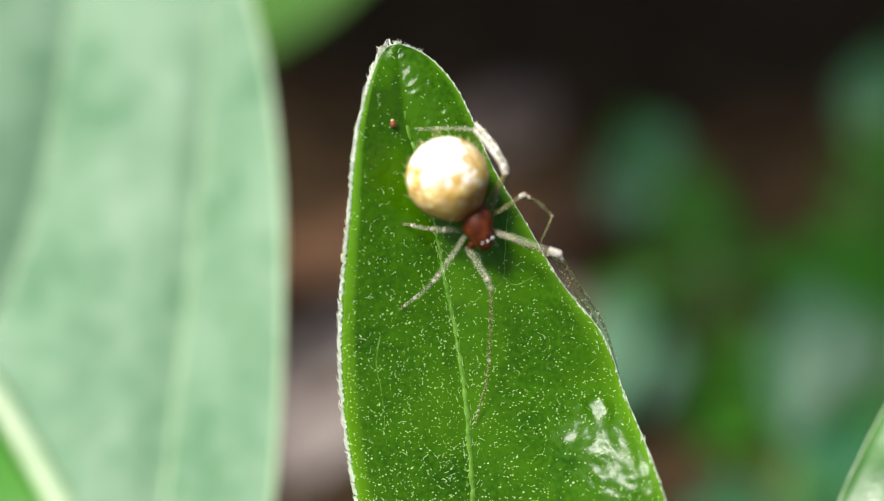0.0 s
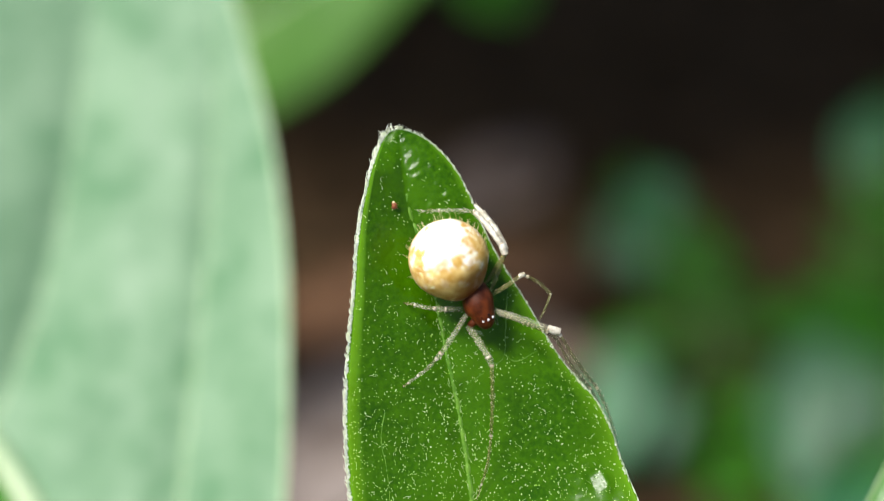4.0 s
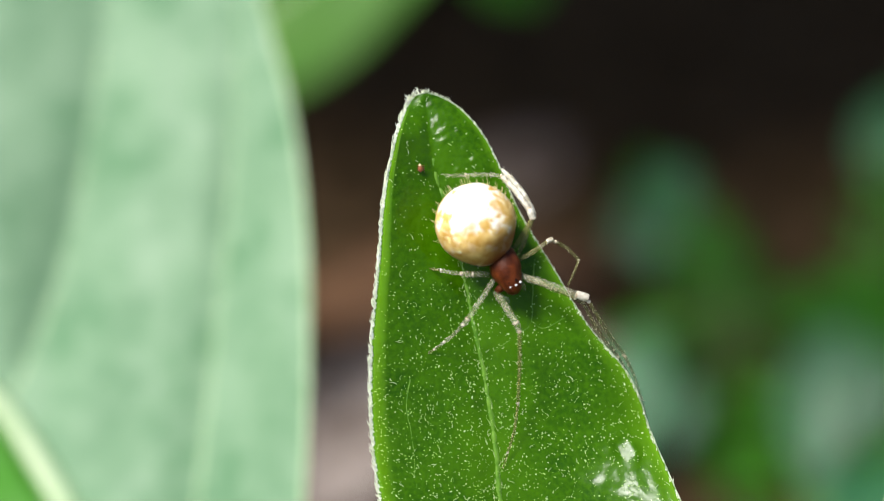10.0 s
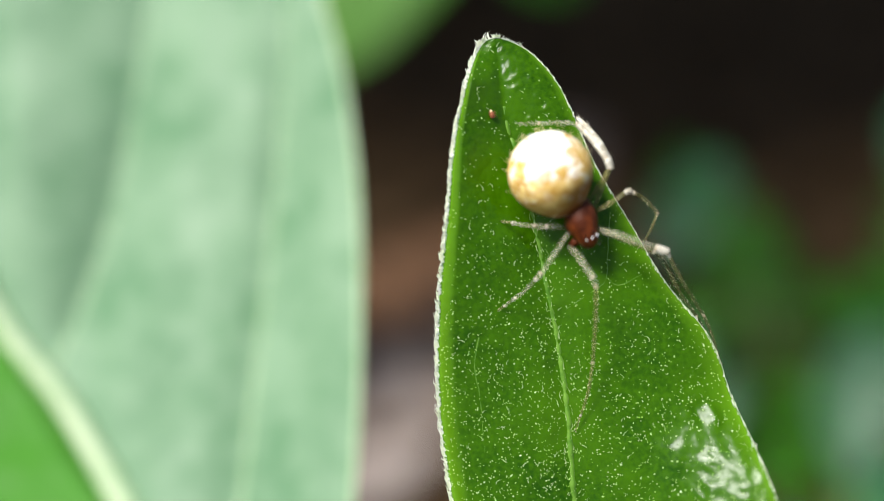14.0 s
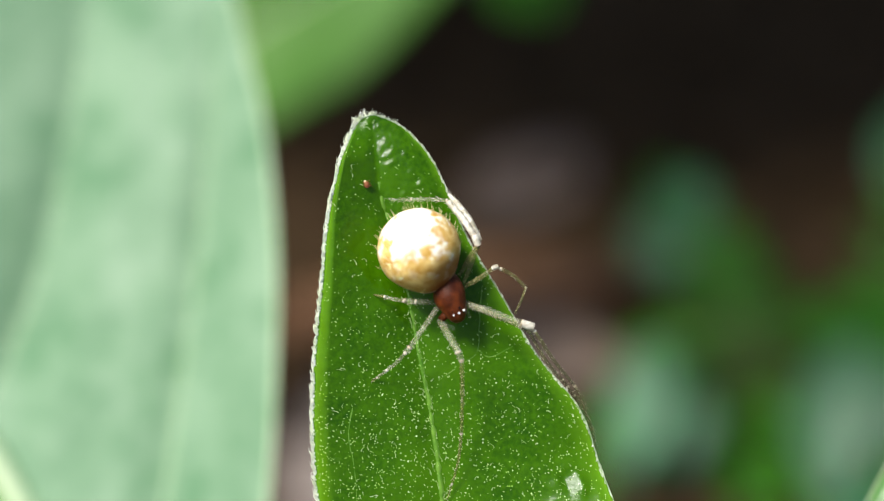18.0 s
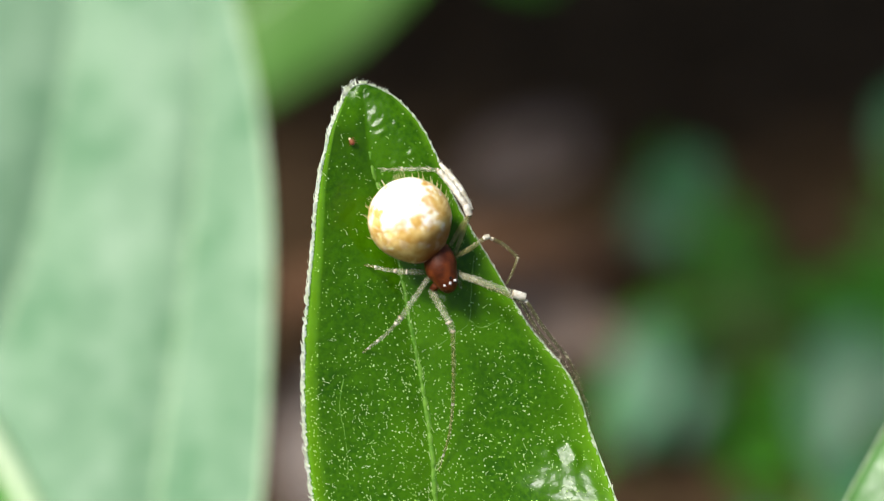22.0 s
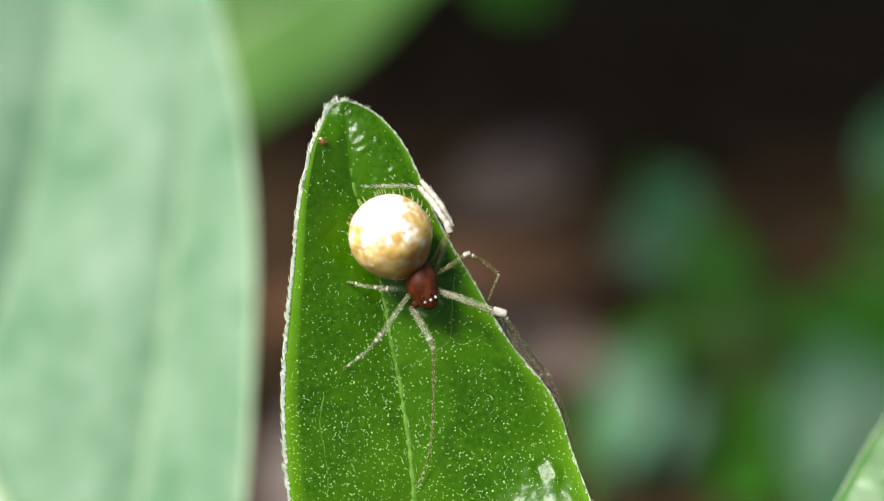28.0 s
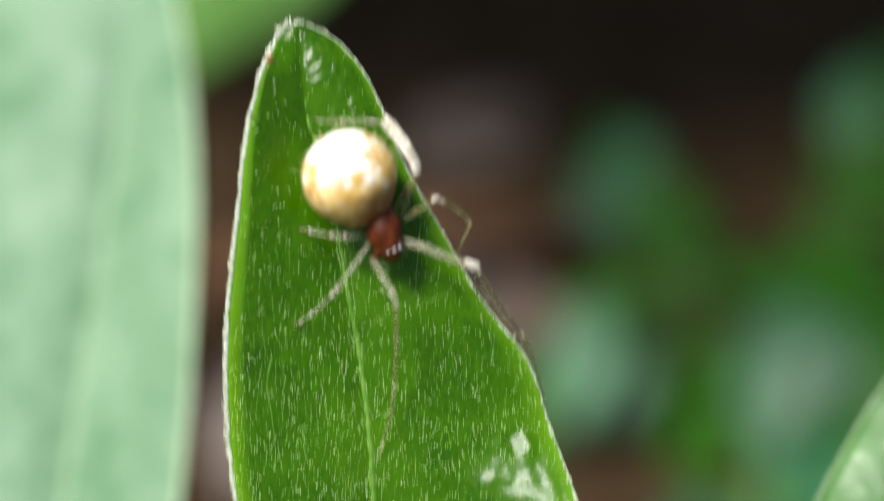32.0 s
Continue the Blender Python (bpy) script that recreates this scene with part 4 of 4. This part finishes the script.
for way in ([(1.86, 0.40, 0.40), (1.98, 0.12, 0.35), (2.22, 0.00, 0.10), (2.29, -0.12, -0.10)], [(2.67, 0.65, 0.40), (2.80, 0.49, 0.30), (2.86, 0.33, 0.00)]):
    part("palp", tube(bmesh.new(), spline(way, 10), [0.10, 0.11, 0.10, 0.10, 0.09, 0.09, 0.08, 0.08, 0.07, 0.05], 8), M_LEG, spider, "short pale feeler")


def leg(segments, label="", shag=0.07):
    """segments: (name, knots, radius at start, radius at end, material), from the body outwards."""
    first, fuzz = None, []
    for name, knots, r0, r1, mat in segments:
        n = 14
        pts = spline(knots, n)
        radii = []
        for k in range(n):
            w = k / (n - 1)
            radii.append(0.77 * (r0 + (r1 - r0) * w) * (0.86 + 0.14 * math.sin(math.pi * w) + 0.10 * bell(w - 1, 0.12)))
        bm = tube(bmesh.new(), pts, radii, 10)
        ob = part(name, bm, mat, first or spider, label if first is None else "")
        first = first or ob
        if name != "femur":
            at, way = Vector(pts[0]), Vector(pts[1] - pts[0]).normalized()
            ring = [at + way * 0.03 * (k - 1) for k in range(3)]
            part("joint", tube(bmesh.new(), ring, [radii[0] * 1.02, radii[0] * 1.12, radii[0] * 1.0], 12), M_JOINT, first, "brownish ring at a joint")
        for k in range(0 if name == "femur" and shag > 0.08 else int(26 * np.linalg.norm(pts[-1] - pts[0]))):
            w = rng.random()
            i = min(int(w * (n - 1)), n - 2)
            along = Vector(pts[i + 1] - pts[i]).normalized()
            a = rng.uniform(0, 6.283)
            out = along.orthogonal().normalized()
            out = Matrix.Rotation(a, 3, along) @ out
            p = Vector(pts[i]) + (Vector(pts[i + 1]) - Vector(pts[i])) * (w * (n - 1) - i) + out * radii[i] * 0.9
            fuzz.append((p, out * 0.7 + along, along * 0.5, shag * rng.uniform(0.6, 1.5), 0.005))
    hairs_mesh("leg_hairs", fuzz, M_LEG_HAIR, first, "fine pale bristles")
    return first


# front leg pointing down the leaf
leg([("femur", [(1.78, 0.24, 0.50), (2.11, -0.22, 1.10), (2.48, -0.81, 1.50)], 0.17, 0.17, M_LEG), ("patella", [(2.46, -0.79, 1.50), (2.58, -1.10, 1.50)], 0.17, 0.15, M_LEG),
     ("tibia", [(2.58, -1.10, 1.50), (2.61, -2.31, 1.10), (2.58, -3.75, 0.50)], 0.11, 0.08, M_LEG_DIM), ("metatarsus", [(2.58, -3.75, 0.50), (2.46, -4.81, 0.10), (2.24, -5.66, -0.25)], 0.08, 0.06, M_LEG_DIM),
     ("tarsus", [(2.24, -5.66, -0.25), (2.06, -6.27, -0.45)], 0.06, 0.035, M_LEG_DIM)], "long pale front leg")
# second leg, to the lower left
leg([("femur", [(1.71, 0.72, 0.70), (1.22, -0.02, 1.00), (0.76, -0.68, 1.00)], 0.13, 0.13, M_LEG), ("patella", [(0.76, -0.68, 1.00), (0.60, -0.88, 0.95)], 0.14, 0.13, M_LEG),
     ("tibia", [(0.60, -0.88, 0.95), (0.22, -1.29, 0.60), (-0.08, -1.54, 0.35)], 0.10, 0.08, M_LEG), ("metatarsus", [(-0.08, -1.54, 0.35), (-0.45, -1.84, 0.00)], 0.08, 0.06, M_LEG),
     ("tarsus", [(-0.45, -1.84, 0.00), (-0.78, -2.07, -0.25)], 0.06, 0.03, M_LEG_DIM)], "pale leg stretched sideways")
# third leg, to the left
leg([("femur", [(1.61, 0.89, 0.50), (1.28, 0.92, 0.80), (0.96, 0.92, 0.85)], 0.15, 0.14, M_LEG), ("patella", [(0.96, 0.92, 0.85), (0.56, 0.94, 0.80)], 0.14, 0.13, M_LEG),
     ("tibia", [(0.56, 0.94, 0.80), (0.12, 0.99, 0.40), (-0.18, 1.06, 0.20)], 0.11, 0.09, M_LEG), ("tarsus", [(-0.18, 1.06, 0.20), (-0.72, 1.15, -0.20)], 0.08, 0.035, M_LEG_DIM)], "short pale side leg")
# first leg on the other side, over the rim
leg([("femur", [(2.66, 0.85, 0.60), (3.51, 0.60, 1.00), (4.65, 0.20, 0.95)], 0.18, 0.17, M_LEG), ("patella", [(4.67, 0.20, 0.95), (4.87, 0.12, 0.93), (5.08, 0.06, 0.90)], 0.19, 0.20, M_LEG_WHITE),
     ("tibia", [(5.12, -0.08, 0.85), (5.84, -1.14, 0.00), (6.71, -2.20, -1.20)], 0.10, 0.08, M_LEG_DIM), ("metatarsus", [(6.71, -2.20, -1.20), (7.12, -2.99, -1.70), (7.44, -3.87, -2.10)], 0.08, 0.06, M_LEG_DIM),
     ("tarsus", [(7.44, -3.87, -2.10), (7.65, -4.63, -2.20)], 0.055, 0.03, M_LEG_DIM)], "long leg reaching over the leaf rim")
# second leg on that side, close below the first
leg([("femur", [(2.62, 0.95, 0.35), (3.55, 0.52, 0.62), (4.66, 0.06, 0.60)], 0.13, 0.12, M_LEG_DIM), ("patella", [(4.66, 0.06, 0.60), (4.95, -0.12, 0.50)], 0.12, 0.11, M_LEG_DIM),
     ("tibia", [(4.95, -0.12, 0.50), (5.60, -1.20, -0.20), (6.46, -2.22, -1.25)], 0.09, 0.075, M_LEG_DIM), ("metatarsus", [(6.46, -2.22, -1.25), (6.85, -2.85, -1.70), (7.20, -3.70, -2.10)], 0.07, 0.05, M_LEG_DIM)],
    "thin olive leg laid along the rim")
# third leg on that side, bent over the rim
leg([("femur", [(2.59, 1.42, 0.40), (3.13, 1.72, 0.80), (3.68, 2.12, 0.90)], 0.12, 0.11, M_LEG_DIM), ("patella", [(3.64, 2.10, 0.90), (3.84, 2.18, 0.90)], 0.12, 0.12, M_LEG_WHITE),
     ("tibia", [(3.93, 2.08, 0.80), (4.36, 1.86, 0.50), (4.84, 1.42, 0.15)], 0.10, 0.09, M_LEG_DIM), ("metatarsus", [(4.84, 1.42, 0.15), (4.67, 0.94, 0.00), (4.48, 0.49, -0.30)], 0.07, 0.05, M_LEG_DIM)],
    "thin olive leg bent round the rim")
# hind legs folded beside the abdomen
leg([("femur", [(2.47, 1.86, 0.30), (2.83, 2.45, 0.70), (3.12, 2.92, 0.85)], 0.12, 0.13, M_LEG_DIM), ("patella", [(3.12, 2.92, 0.85), (3.00, 3.28, 0.90)], 0.18, 0.18, M_LEG_WHITE),
     ("tibia", [(2.98, 3.26, 0.90), (2.53, 3.90, 0.70), (2.06, 4.45, 0.40)], 0.16, 0.14, M_LEG_WHITE), ("metatarsus", [(2.02, 4.49, 0.40), (1.34, 4.55, 0.20), (0.73, 4.54, 0.10)], 0.11, 0.09, M_LEG),
     ("tarsus", [(0.73, 4.54, 0.10), (-0.04, 4.53, 0.00)], 0.09, 0.05, M_LEG)], "pale hind leg folded round the abdomen", 0.14)
leg([("femur", [(2.62, 1.56, 0.20), (2.90, 2.27, 0.40), (3.15, 3.01, 0.45)], 0.11, 0.13, M_LEG_DIM), ("tibia", [(3.17, 3.09, 0.45), (2.80, 3.83, 0.30), (2.32, 4.46, 0.10)], 0.17, 0.16, M_LEG_WHITE),
     ("tarsus", [(2.32, 4.46, 0.10), (2.07, 4.75, -0.10)], 0.14, 0.08, M_LEG_WHITE)], "whitish hind leg along the rim", 0.13)

focus = new("focus_point")
focus.empty_display_size = 0.001
cam.data.dof.focus_object = focus

# ---------------------------------------------------------------- mite
MITE_AT = (-0.89, 4.71)
mite_z = main_at(*MITE_AT)[0].z
mite = thing("mite", (MITE_AT[0], MITE_AT[1], mite_z), LEAF_FRAME, "tiny orange-red mite creeping over the leaf", "mite")
bm = bmesh.new()
ball(bm, (MITE_AT[0], MITE_AT[1], mite_z + 0.08), (0.085, 0.13, 0.08), None, 20, 12)
part("body", bm, M_MITE, mite, "glossy orange-red body")
part("head", ball(bmesh.new(), (MITE_AT[0] - 0.02, MITE_AT[1] + 0.13, mite_z + 0.07), (0.05, 0.06, 0.05), None, 12, 8), M_GOLD_HAIR, mite, "pale front end")
for side in (-1, 1):
    for k in range(4):
        y = MITE_AT[1] + 0.10 - 0.06 * k
        part("leg", tube(bmesh.new(), [(MITE_AT[0] + side * 0.05, y, mite_z + 0.07), (MITE_AT[0] + side * 0.11, y + 0.02, mite_z + 0.09),
                                       (MITE_AT[0] + side * 0.16, y + 0.03 - 0.02 * k, mite_z)], [0.014, 0.011, 0.006], 6), M_MITE, mite)


# ---------------------------------------------------------------- what moves
def motions():
    rows = []
    for t, x, y in ((0, -0.89, 4.71), (5, -0.93, 4.74), (13, -0.92, 4.83), (15, -0.87, 4.88), (18, -0.88, 5.08), (19, -0.90, 5.19), (21, -1.00, 5.42),
                    (23, -1.12, 5.58), (25, -1.23, 5.78), (28, -1.41, 6.10), (32, -1.56, 6.40)):
        p = main_at(x, y)[0]
        turn = 0 if t < 14 else (18 if t < 20 else 28)
        rows.append((t, LEAF_FRAME @ pose(p.x * MM, p.y * MM, p.z * MM, 0, 0, turn)))
    walk(mite, rows)
    # the plane of focus drifts behind the spider and comes back
    walk(focus, [(t, LEAF_FRAME @ pose(1.7 * MM, 1.4 * MM, z * MM)) for t, z in
                 ((0, -0.9), (0.5, -0.7), (1, -0.5), (1.5, 0.9), (2, -0.6), (2.5, -0.5), (3, 0.2), (4, 0.2), (12.5, 0.2), (13, -0.6), (13.5, -0.6), (14, -0.8), (14.5, -1.1), (15, -0.9),
                  (15.5, -0.6), (17.5, 0.2), (29, 0.2), (29.5, -0.5), (30, -0.7), (30.5, -1.3), (31.5, -1.0), (32, -0.5))])


motions()
